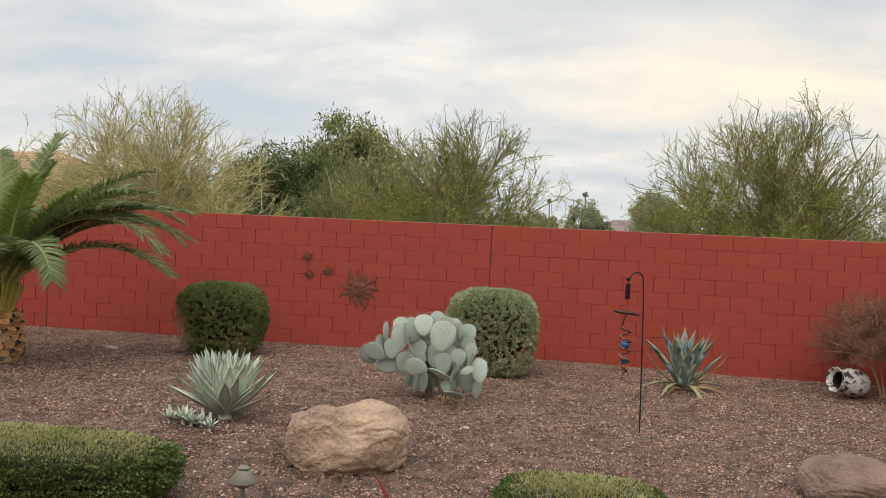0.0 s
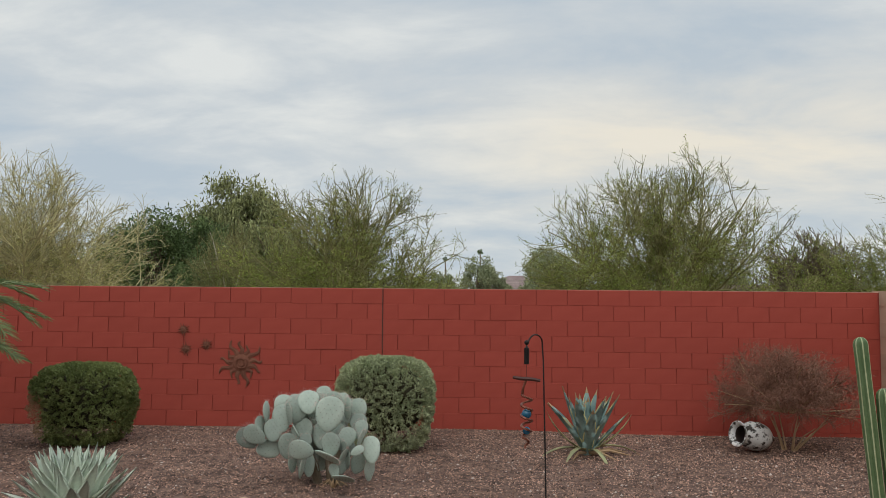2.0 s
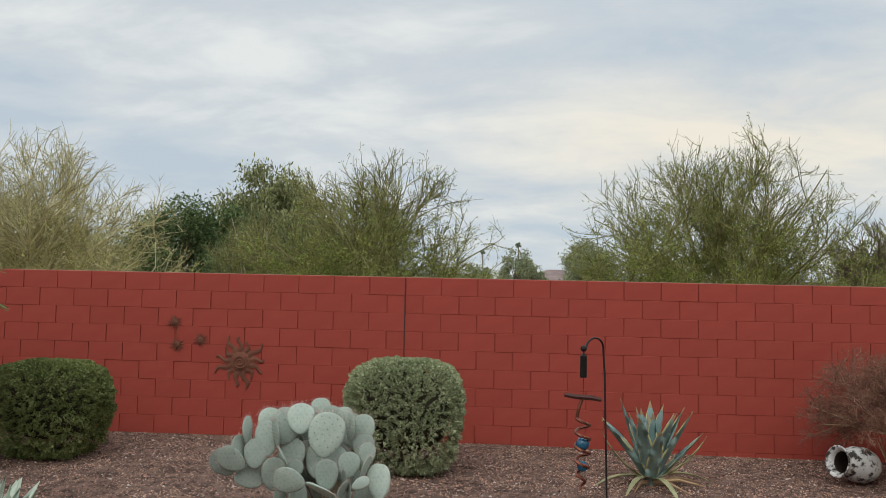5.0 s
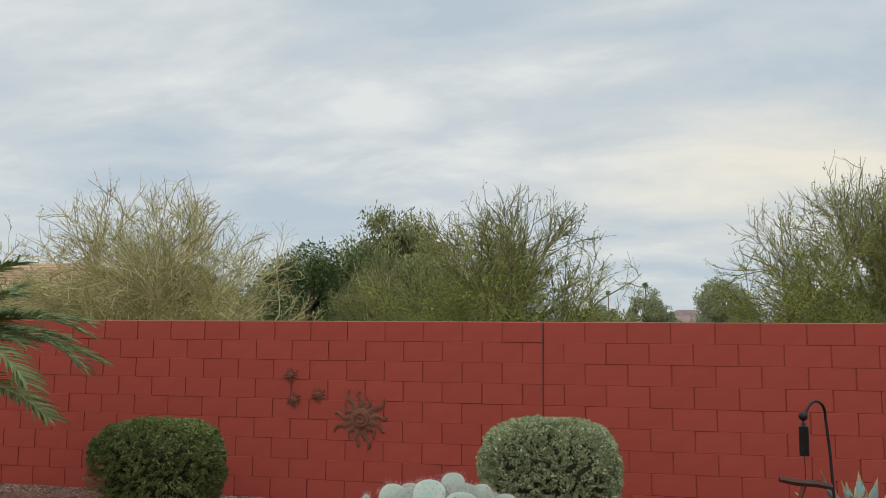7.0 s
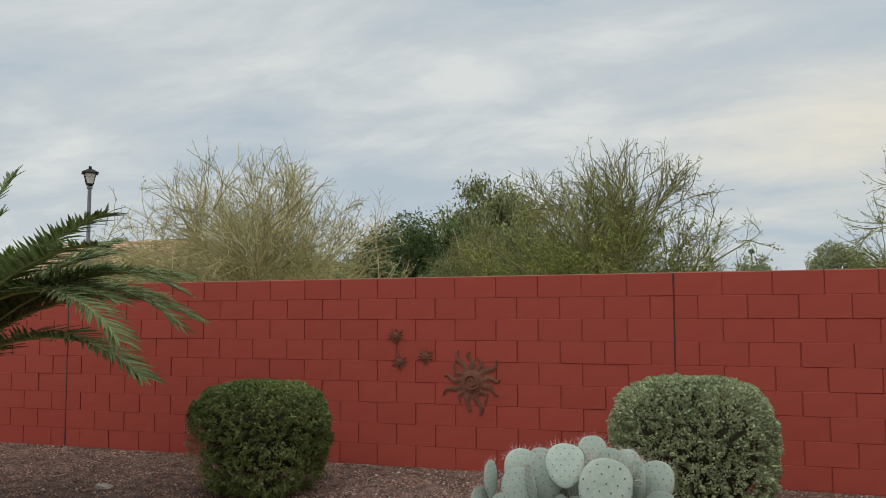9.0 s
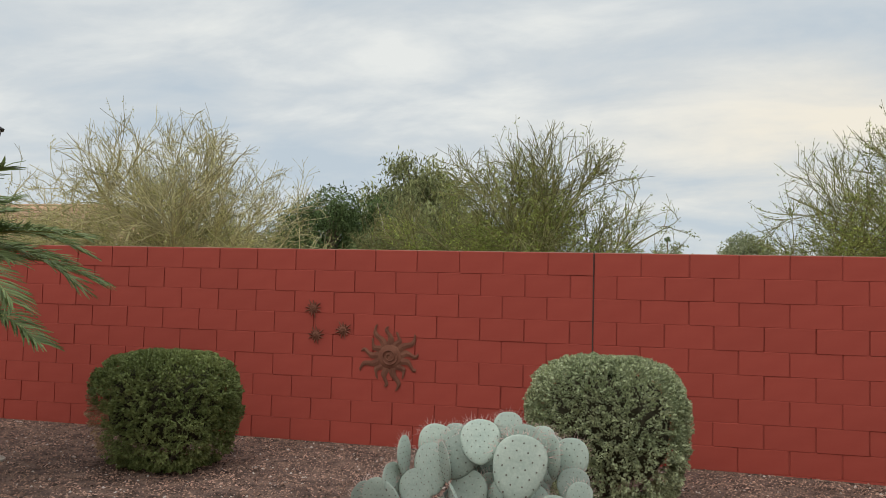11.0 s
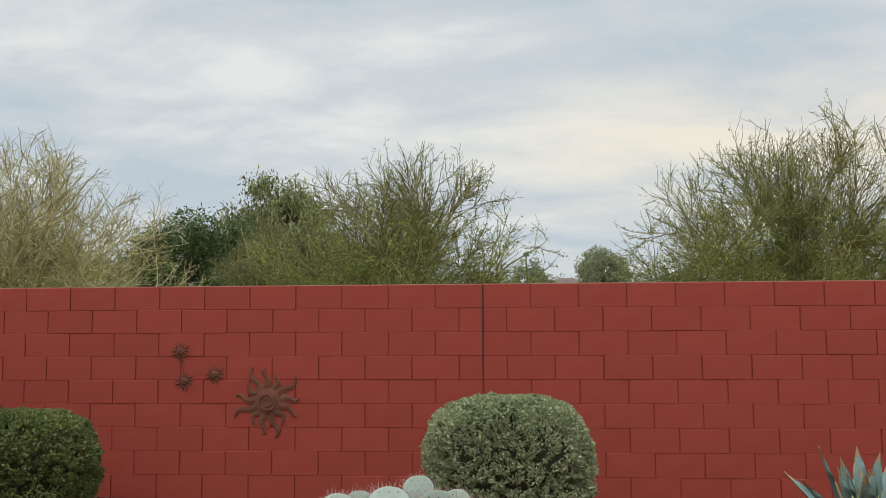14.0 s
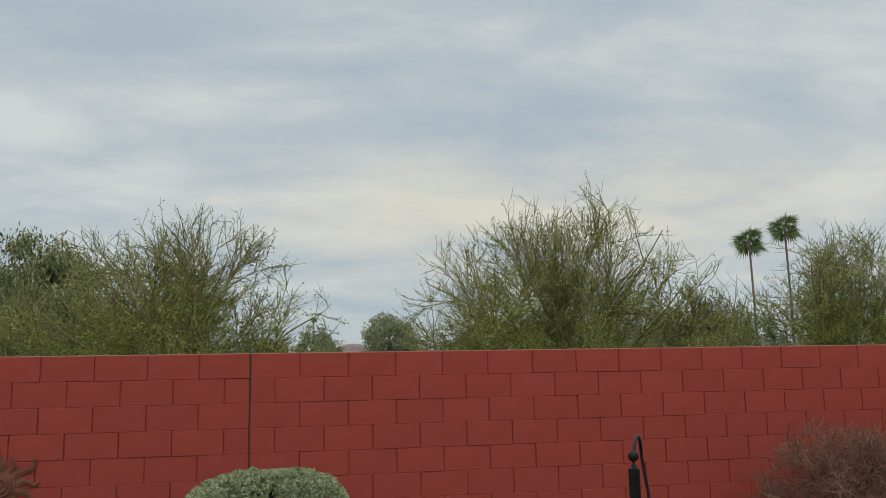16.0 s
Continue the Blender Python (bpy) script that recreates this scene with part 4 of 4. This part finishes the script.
GREY = [blade("grey_leaf", 0.5, 0.155, b, [AGAVE, AGAVE, AGAVE]) for b in (14, 6, 24)]
GREEN = [blade("striped_leaf", 0.66, 0.15, b, [AGAVE_B, MARGIN, DRY], 1, ripple=0.03) for b in (10, -8, 4)]
ARCHED = [blade("arched_leaf", 0.66, 0.07, b, [AGAVE_OLD, MARGIN, DRY], 1, ripple=0.05) for b in (-70, 45, -60)]
agave((-1.76, -4.88), 105, 0.55, GREY, 23, 88, "dense pale blue-grey agave rosette on gravel")
for x, y, s in ((-1.98, -5.2, 0.28), (-1.88, -5.26, 0.24), (-1.68, -5.36, 0.2), (-2.1, -5.2, 0.2), (-1.8, -5.24, 0.2)):
    agave((x, y), 11, 0.5, GREY, 6, 58, "small blue-grey agave pup", "agave pups", s, "agave_pup")
big_agave = agave((2.44, -1.62), 22, 0.58, GREEN, 41, 86, "blue-green agave with yellow leaf margins and dry lower leaves")
for az, e, b in ((188, 30, 1), (352, 26, 1), (8, 14, 2), (200, 12, 2), (-75, 10, 0), (-120, 14, 2)):
    part("leaf", ARCHED[b], big_agave, pose(0, 0, 0.05, 0, 0, az) @ pose(0.03, 0, 0, 0, -e, 0) @ Matrix.Diagonal((0.95, 0.95, 0.95, 1)))
for az in (-60, -120, 10, -15):
    part("dead_leaf", mesh_of("dead_leaf", *tubes([[[0.05, 0, 0.03], [0.25, 0, 0.06], [0.48, 0.03, 0.015]]], [[0.02, 0.016, 0.004]], 5), DRY), big_agave, pose(0, 0, 0, 0, 0, az), "dry brown leaf")


# ---- stones ----
def boulder(at, half, mat, label, seed, sink=0.25):
    V, F = ball(64, 96)
    p = np.sign(V) * np.abs(V) ** 0.9
    P = p * np.array(half) + lumps(V, 1.4, half[2] * 0.34, seed)
    crack = np.array([abs(noise.noise(Vector((v * [2.2, 2.2, 4.5]).tolist()) + Vector((seed, 0, seed)))) for v in V])
    chips = np.array([abs(noise.noise(Vector((v * 7.0).tolist()) + Vector((0, seed, 0)))) for v in V])
    P += V * (half[2] * (0.24 * np.minimum(crack, 0.28) + 0.06 * chips - 0.07))[:, None] + lumps(V, 16.0, half[2] * 0.02, seed + 5)
    x, y = at
    ob = new("boulder", mesh_of("boulder", P, F, mat, smooth=True))
    ob.matrix_basis = pose(x, y, gz(x, y) + half[2] * (1 - sink) - 0.02, 0, 0, 8)
    return tagged(ob, label, "boulder")


boulder((-0.41, -5.9), (0.415, 0.35, 0.262), BOULDER, "large flat-topped tan boulder lying on gravel", 2.0, 0.3)
boulder((3.02, -5.55), (0.36, 0.32, 0.17), BOULDER_RED, "low reddish-brown boulder lying on gravel", 7.0, 0.3)
for x, y, s in ((-4.63, -1.72, 0.09), (-2.3, -6.1, 0.03), (-1.3, -5.6, 0.02), (0.25, -4.55, 0.035), (-5.3, -2.5, 0.022), (2.9, -3.4, 0.02)):
    V, F = ball(8, 10)
    ob = new("pale_rock", mesh_of("pale_rock", V * [s, s * 0.6, s * 0.35] + lumps(V, 2.0, s * 0.2, x), F, PALE_STONE))
    ob.matrix_basis = pose(x, y, gz(x, y) + s * 0.2)
    tagged(ob, "small pale stone lying on the gravel", "stone", "pale stones")


# ---- wall ornaments ----
def ornament_sun(at, disc, reach, rays, label, wavy, group=""):
    x, z = at
    orn = thing("sun_ornament", pose(x, -0.012, z), label, "wall ornament", group)
    n = 28
    a = np.arange(n) * 2 * np.pi / n
    V, F = lathe([(0.0, 0.012), (disc * 0.5, 0.012), (disc * 0.92, 0.008), (disc, 0.0), (0.0, -0.006)], n)
    face = V[:, [0, 2, 1]] * np.array([1, -1, 1])
    part("disc", mesh_of("disc", face, F, RUST, smooth=True), orn)
    t = np.linspace(0, 4.2 * np.pi, 50)
    sp = np.stack([np.cos(t) * disc * (0.12 + 0.62 * t / t[-1]), np.full(50, -0.016), np.sin(t) * disc * (0.12 + 0.62 * t / t[-1])], 1)
    part("spiral", mesh_of("spiral", *tubes(sp[None], np.full((1, 50), disc * 0.06), 6), RUST), orn)
    for i in range(rays):
        ang = 2 * math.pi * (i + 0.3) / rays
        L = reach * (0.9 + 0.16 * math.sin(i * 2.1))
        V, F = [], []
        for s in range(9):
            u = s / 8
            r = disc * 0.9 + (L - disc * 0.9) * u
            off = wavy * reach * math.sin(u * 6.0 + i) * u
            w = reach * 0.115 * (1 - u * 0.62) if wavy else reach * 0.11 * (1 - u * 0.8)
            for q, dy in ((-w - 0.001, 0.0), (0.0, -0.006), (w + 0.001, 0.0), (0.0, 0.003)):
                V.append((r * math.cos(ang) - (off + q) * math.sin(ang), dy, r * math.sin(ang) + (off + q) * math.cos(ang)))
            if s:
                F += [((s - 1) * 4 + j, (s - 1) * 4 + (j + 1) % 4, s * 4 + (j + 1) % 4, s * 4 + j) for j in range(4)]
        part("ray", mesh_of("ray", V, np.array(F), RUST), orn)
    return orn


ornament_sun((-1.865, 0.785), 0.115, 0.31, 13, "rusty metal sun with wavy rays and spiral face", 0.13)
first = ornament_sun((-2.645, 1.213), 0.034, 0.088, 13, "small rusty metal star burst hanging on a red wall", 0.0, "wall stars")
part("link_wire", mesh_of("link_wire", *tubes([[[0.012, 0, -0.05], [0.036, 0, -0.21]]], [[0.0022, 0.0022]], 5), RUST), first, label="thin rusty wire")
ornament_sun((-2.606, 0.957), 0.034, 0.088, 13, "small rusty metal star burst hanging on a red wall", 0.0, "wall stars")
ornament_sun((-2.335, 1.015), 0.034, 0.088, 13, "small rusty metal star burst hanging on a red wall", 0.0, "wall stars")

# ---- shepherd's hook with wind spinner ----
HX, HY = 1.565, -4.13
hook = thing("shepherd_hook", pose(HX + 0.156, HY + 0.28, gz(HX, HY), 0, 0, 61), "black iron shepherd's hook stuck in gravel", "garden hook")
hz = -gz(HX, HY)
bend = [(-0.27, -0.15, -0.1), (-0.155, -0.09, 0.5), (-0.03, -0.022, 1.1 + hz), (-0.002, 0, 1.24 + hz)] + [(-0.148 + 0.146 * math.cos(t), 0, 1.255 + hz + 0.075 * math.sin(t)) for t in np.linspace(0.1, 2.85, 11)] + [(-0.306, 0, 1.262 + hz), (-0.320, 0, 1.271 + hz)]
part("rod", mesh_of("rod", *tubes(np.array([bend]), [[0.0065] * len(bend)], 8), IRON, smooth=True), hook)
spin = thing("wind_spinner", pose(HX, HY, 1.271), "dark wind spinner with copper spiral and blue glass balls", "wind spinner")
V, F = ball(10, 14)
part("hanger_ball", mesh_of("hanger_ball", V * 0.02, F, IRON, smooth=True), spin)
part("tube", mesh_of("tube", *lathe([(0, -0.175), (0.021, -0.175), (0.021, -0.045), (0.012, -0.04), (0.003, -0.02), (0.0, -0.02)], 14), IRON), spin)
part("cord", mesh_of("cord", *tubes([[[0, 0, -0.16], [0, 0, -0.285]]], [[0.002, 0.002]], 5), IRON), spin)
bar = np.array([[[-0.112, 0, -0.282], [-0.05, 0, -0.292], [0.05, 0, -0.297], [0.11, 0, -0.308]]])
part("crossbar", mesh_of("crossbar", *tubes(bar, [[0.014, 0.017, 0.017, 0.014]], 6), BAR_BROWN), spin)
t = np.linspace(0, 1, 90)
rr = np.where(t < 0.22, 0.004 + 0.03 * np.sin(t / 0.22 * 1.57), 0.044 * (1 - ((t - 0.5) / 0.72) ** 2) - 0.012 * (t > 0.85))
an = np.where(t < 0.22, 3.2, 3.2 + (t - 0.22) * 2 * np.pi * 6.5)
coil = np.stack([rr * np.cos(an), rr * np.sin(an), -0.30 - 0.55 * t], 1)
part("spiral", mesh_of("spiral", *tubes(coil[None], np.full((1, 90), 0.0105), 6), COPPER), spin, label="dark copper spiral")
for z, r in ((-0.575, 0.041), (-0.71, 0.033)):
    part("glass_ball", mesh_of("glass_ball", V * r + [0, 0, z], F, BLUE_GLASS, smooth=True), spin, label="glossy blue glass ball")

# ---- pot lying on its side ----
profile = [(0.0, 0.0), (0.10, 0.0), (0.15, 0.06), (0.185, 0.17), (0.18, 0.28), (0.14, 0.38), (0.125, 0.42), (0.155, 0.47), (0.165, 0.475), (0.165, 0.485), (0.15, 0.485), (0.11, 0.42), (0.125, 0.37), (0.16, 0.27), (0.16, 0.17), (0.0, 0.05)]
V, F = lathe(profile, 32)
# faces inside the neck and belly get the darker material
pot = tagged(new("clay_pot", mesh_of("clay_pot", V, F, [CERAMIC, POT_INSIDE], [1 if i // 32 >= 11 else 0 for i in range(len(F))], smooth=True)), "white glazed pot with dark splashes lying on its side", "pot")
pot.matrix_basis = Matrix.Translation((4.62, -1.12, gz(4.6, -1.1) + 0.155)) @ Vector((-0.93, -0.34, 0.16)).to_track_quat("Z", "Y").to_matrix().to_4x4() @ Matrix.Scale(0.9, 4)

# ---- column cactus ----
columns = thing("column_cactus", pose(3.85, -5.1, gz(3.85, -5.1)), "ribbed green column cactus with two stems", "cactus")


def column(height, radius, lean):
    ribs, per = 7, 10
    V, F, S = [], [], []
    hs = list(np.linspace(-0.05, height - radius, 14)) + [height - radius * (1 - math.sin(q)) for q in (0.5, 0.95, 1.3, 1.5)]
    for i, h in enumerate(hs):
        k = 1.0 if h <= height - radius else math.sqrt(max(0.0, 1 - ((h - height + radius) / radius) ** 2))
        k *= 1 + 0.04 * math.sin(h * 9)
        for j in range(ribs * per):
            a = 2 * math.pi * j / (ribs * per)
            r = radius * max(k, 0.05) * (0.80 + 0.20 * abs(math.cos(a * ribs / 2)) ** 1.2)
            V.append((r * math.cos(a) + lean * h * h, r * math.sin(a), h))
    n = ribs * per
    for i in range(len(hs) - 1):
        for j in range(n):
            F.append((i * n + j, i * n + (j + 1) % n, (i + 1) * n + (j + 1) % n, (i + 1) * n + j))
            S.append(1 if j % per in (0, per - 1) else 0)
    return mesh_of("stem", V, np.array(F), [RIB_GREEN, RIB_EDGE], S, smooth=True)


part("stem", column(1.46 + 0.02, 0.05, 0.0), columns, pose(0.07, 0, 0, 0, -5, 0))
part("stem", column(1.13, 0.05, 0.01), columns, pose(0.16, -0.03, 0, 0, -5, 0))

# ---- path lamp and red stake ----
px, py = -0.59, -7.41
plamp = thing("path_lamp", pose(px, py, gz(px, py)), "bronze mushroom path lamp with dead leaves on its cap", "path lamp")
part("stem", mesh_of("stem", *lathe([(0, -0.05), (0.013, -0.05), (0.012, 0.26), (0, 0.262)], 10), LAMP_METAL), plamp)
part("cap", mesh_of("cap", *lathe([(0.0, 0.255), (0.022, 0.256), (0.078, 0.285), (0.08, 0.292), (0.045, 0.325), (0.038, 0.345), (0.02, 0.352), (0.0, 0.353)], 22), LAMP_METAL, smooth=True), plamp)
part("finial", mesh_of("finial", *lathe([(0.0, 0.35), (0.03, 0.352), (0.032, 0.36), (0.012, 0.37), (0, 0.372)], 12), LAMP_METAL), plamp)
sx, sy = 0.07, -6.87
stake = thing("garden_stake", pose(sx, sy, gz(sx, sy), 0, -8, 20), "small dark red metal leaf-shaped garden stake", "garden ornament")
part("rod", mesh_of("rod", *tubes([[[0.02, 0, -0.05], [0.01, 0, 0.12]]], [[0.004, 0.004]], 6), IRON), stake)
part("leaf", blade("red_leaf", 0.24, 0.075, 30, [RED_STAKE, RED_STAKE, TIP]), stake, pose(0.02, 0, 0.03, 0, -100, 0))

# ---- date palm ----
PX, PY = -5.24, -3.05
palm = thing("date_palm", pose(PX, PY, gz(PX, PY)), "young date palm with arching fronds and a stout trunk", "palm tree")
V, F = lathe([(0.0, -0.05), (0.19, -0.05), (0.235, 0.1), (0.245, 0.25), (0.205, 0.45), (0.15, 0.56), (0.09, 0.62), (0.0, 0.64)], 20)
trunk = part("trunk", mesh_of("trunk", V, F, BARK), palm, label="stout trunk of orange-brown cut leaf bases")
boot = mesh_of("boot", [(-0.075, 0, 0), (0.075, 0, 0), (0.05, -0.055, 0.085), (-0.05, -0.055, 0.085), (-0.055, 0.02, 0.1), (0.055, 0.02, 0.1), (0, -0.035, 0.0), (0, -0.07, 0.08)],
               [np.array([(0, 6, 7, 3), (6, 1, 2, 7), (1, 5, 2, 2), (0, 3, 4, 4), (3, 7, 5, 4)]), np.array([(7, 2, 5)])], PALM_BOOT)
for ring in range(7):
    for i in range(11):
        z = 0.0 + ring * 0.078
        r = 0.218 * math.sqrt(max(0.2, 1 - ((z - 0.2) / 0.42) ** 2))
        a = (i + 0.5 * (ring % 2)) * 360 / 11 + RNG.uniform(-4, 4)
        s = RNG.uniform(0.78, 1.2)
        part("boot", boot, trunk, pose(0, 0, z, 0, 0, a) @ pose(0, -r, 0, RNG.uniform(-18, 26), RNG.uniform(-10, 10), 0) @ Matrix.Diagonal((s, s, s, 1)))


for i in range(46):
    a, r = i * 2.399, 0.05 + 0.09 * ((i * 7) % 46) / 46
    o = np.array([math.cos(a), math.sin(a), 0])
    stub = np.stack([o * r + [0, 0, 0.45], o * (r + 0.04) + [0, 0, 0.62], o * (r * 1.8 + 0.05) + [0, 0, 0.8 + 0.12 * ((i * 5) % 7) / 7]])
    part("stalk_base", mesh_of("stalk_base", *tubes(stub[None], [[0.032, 0.022, 0.012]], 5), PALM_NECK), palm, label="yellow-green stalk base")


def frond(az, e0, droop, length, mat=None, twist=0.0, leaflet=0.31):
    """A feather frond: a stalk and two ranks of narrow leaflets."""
    k = 26
    pts, x, z = [], 0.0, 0.0
    for i in range(k):
        u = i / (k - 1)
        e = radians(e0 - droop * u ** 1.25)
        pts.append((x, twist * u * u, z))
        x += math.cos(e) * length / (k - 1)
        z += math.sin(e) * length / (k - 1)
    P = np.array(pts)
    f = part("frond", mesh_of("frond", *tubes(P[None], np.linspace(0.02, 0.004, k)[None], 5), PALM_STALK), palm, pose(0, 0, 0.78, 0, 0, az) @ pose(0.05, 0, 0))
    V, F = [], []
    n = 124
    for i in range(n):
        u = 0.16 + 0.84 * i / (n - 1)
        q = u * (k - 1)
        j = min(int(q), k - 2)
        c = P[j] + (P[j + 1] - P[j]) * (q - j)
        T = P[j + 1] - P[j]
        T = T / np.linalg.norm(T)
        N = np.array([-T[2], 0, T[0]])
        L = leaflet * (0.35 + 0.65 * math.sin(math.pi * min(1, 0.18 + u * 0.72)))
        for side in (-1, 1):
            d = T * (0.6 + 0.35 * u ** 4) + np.array([0, side, 0]) * RNG.uniform(0.8, 1.05) + N * RNG.uniform(0.1, 0.6)
            d /= np.linalg.norm(d)
            w = np.cross(d, N)
            w = w / (np.linalg.norm(w) + 1e-9) * 0.0105
            b = len(V)
            for s, ww in ((0, 0.6), (0.45, 1.0), (1.0, 0.08)):
                p = c + d * L * s + np.array([0, 0, -0.22 * L * s * s])
                V += [p - w * ww, p + N * 0.004, p + w * ww]
            F += [(b, b + 1, b + 4, b + 3), (b + 1, b + 2, b + 5, b + 4), (b + 3, b + 4, b + 7, b + 6), (b + 4, b + 5, b + 8, b + 7)]
    part("feather", mesh_of("feather", V, np.array(F), mat or PALM_LEAF), f)["kind"] = "stuff"


for az, e0, droop, length, twist in ((68, 84, 30, 1.95, 0.0), (55, 66, 58, 1.95, 0.1), (37, 70, 104, 2.35, -0.1), (-2, 66, 118, 2.35, 0.0), (15, 63, 66, 1.9, 0.0), (46, 62, 42, 1.9, 0.0), (22, 68, 116, 2.35, 0.05), (50, 62, 84, 2.1, 0.0),
                                     (8, 68, 96, 2.0, 0.0), (6, 62, 46, 2.15, 0.0), (-6, 60, 62, 2.2, 0.05), (5, 46, 88, 2.1, 0.0), (14, 56, 70, 2.35, 0.0), (30, 58, 92, 2.3, 0.0), (-35, 64, 130, 1.75, 0.0), (-65, 60, 135, 1.75, 0.0), (-95, 66, 110, 2.0, 0.1), (85, 60, 80, 2.1, 0.0), (115, 60, 80, 2.2, 0.0), (150, 62, 85, 2.2, 0.0),
                                     (185, 58, 80, 2.2, 0.0), (215, 64, 90, 2.1, 0.0), (245, 60, 100, 2.0, 0.0), (130, 80, 50, 2.0, 0.0)):
    frond(az, e0, droop, length, None, twist)
for az, e0, droop, length in ((-30, 82, 35, 1.4), (60, 84, 30, 1.6), (160, 80, 40, 1.5), (-110, 78, 45, 1.5), (10, 74, 40, 1.4)):
    frond(az, e0, droop, length, PALM_NEW, 0.0, 0.26)
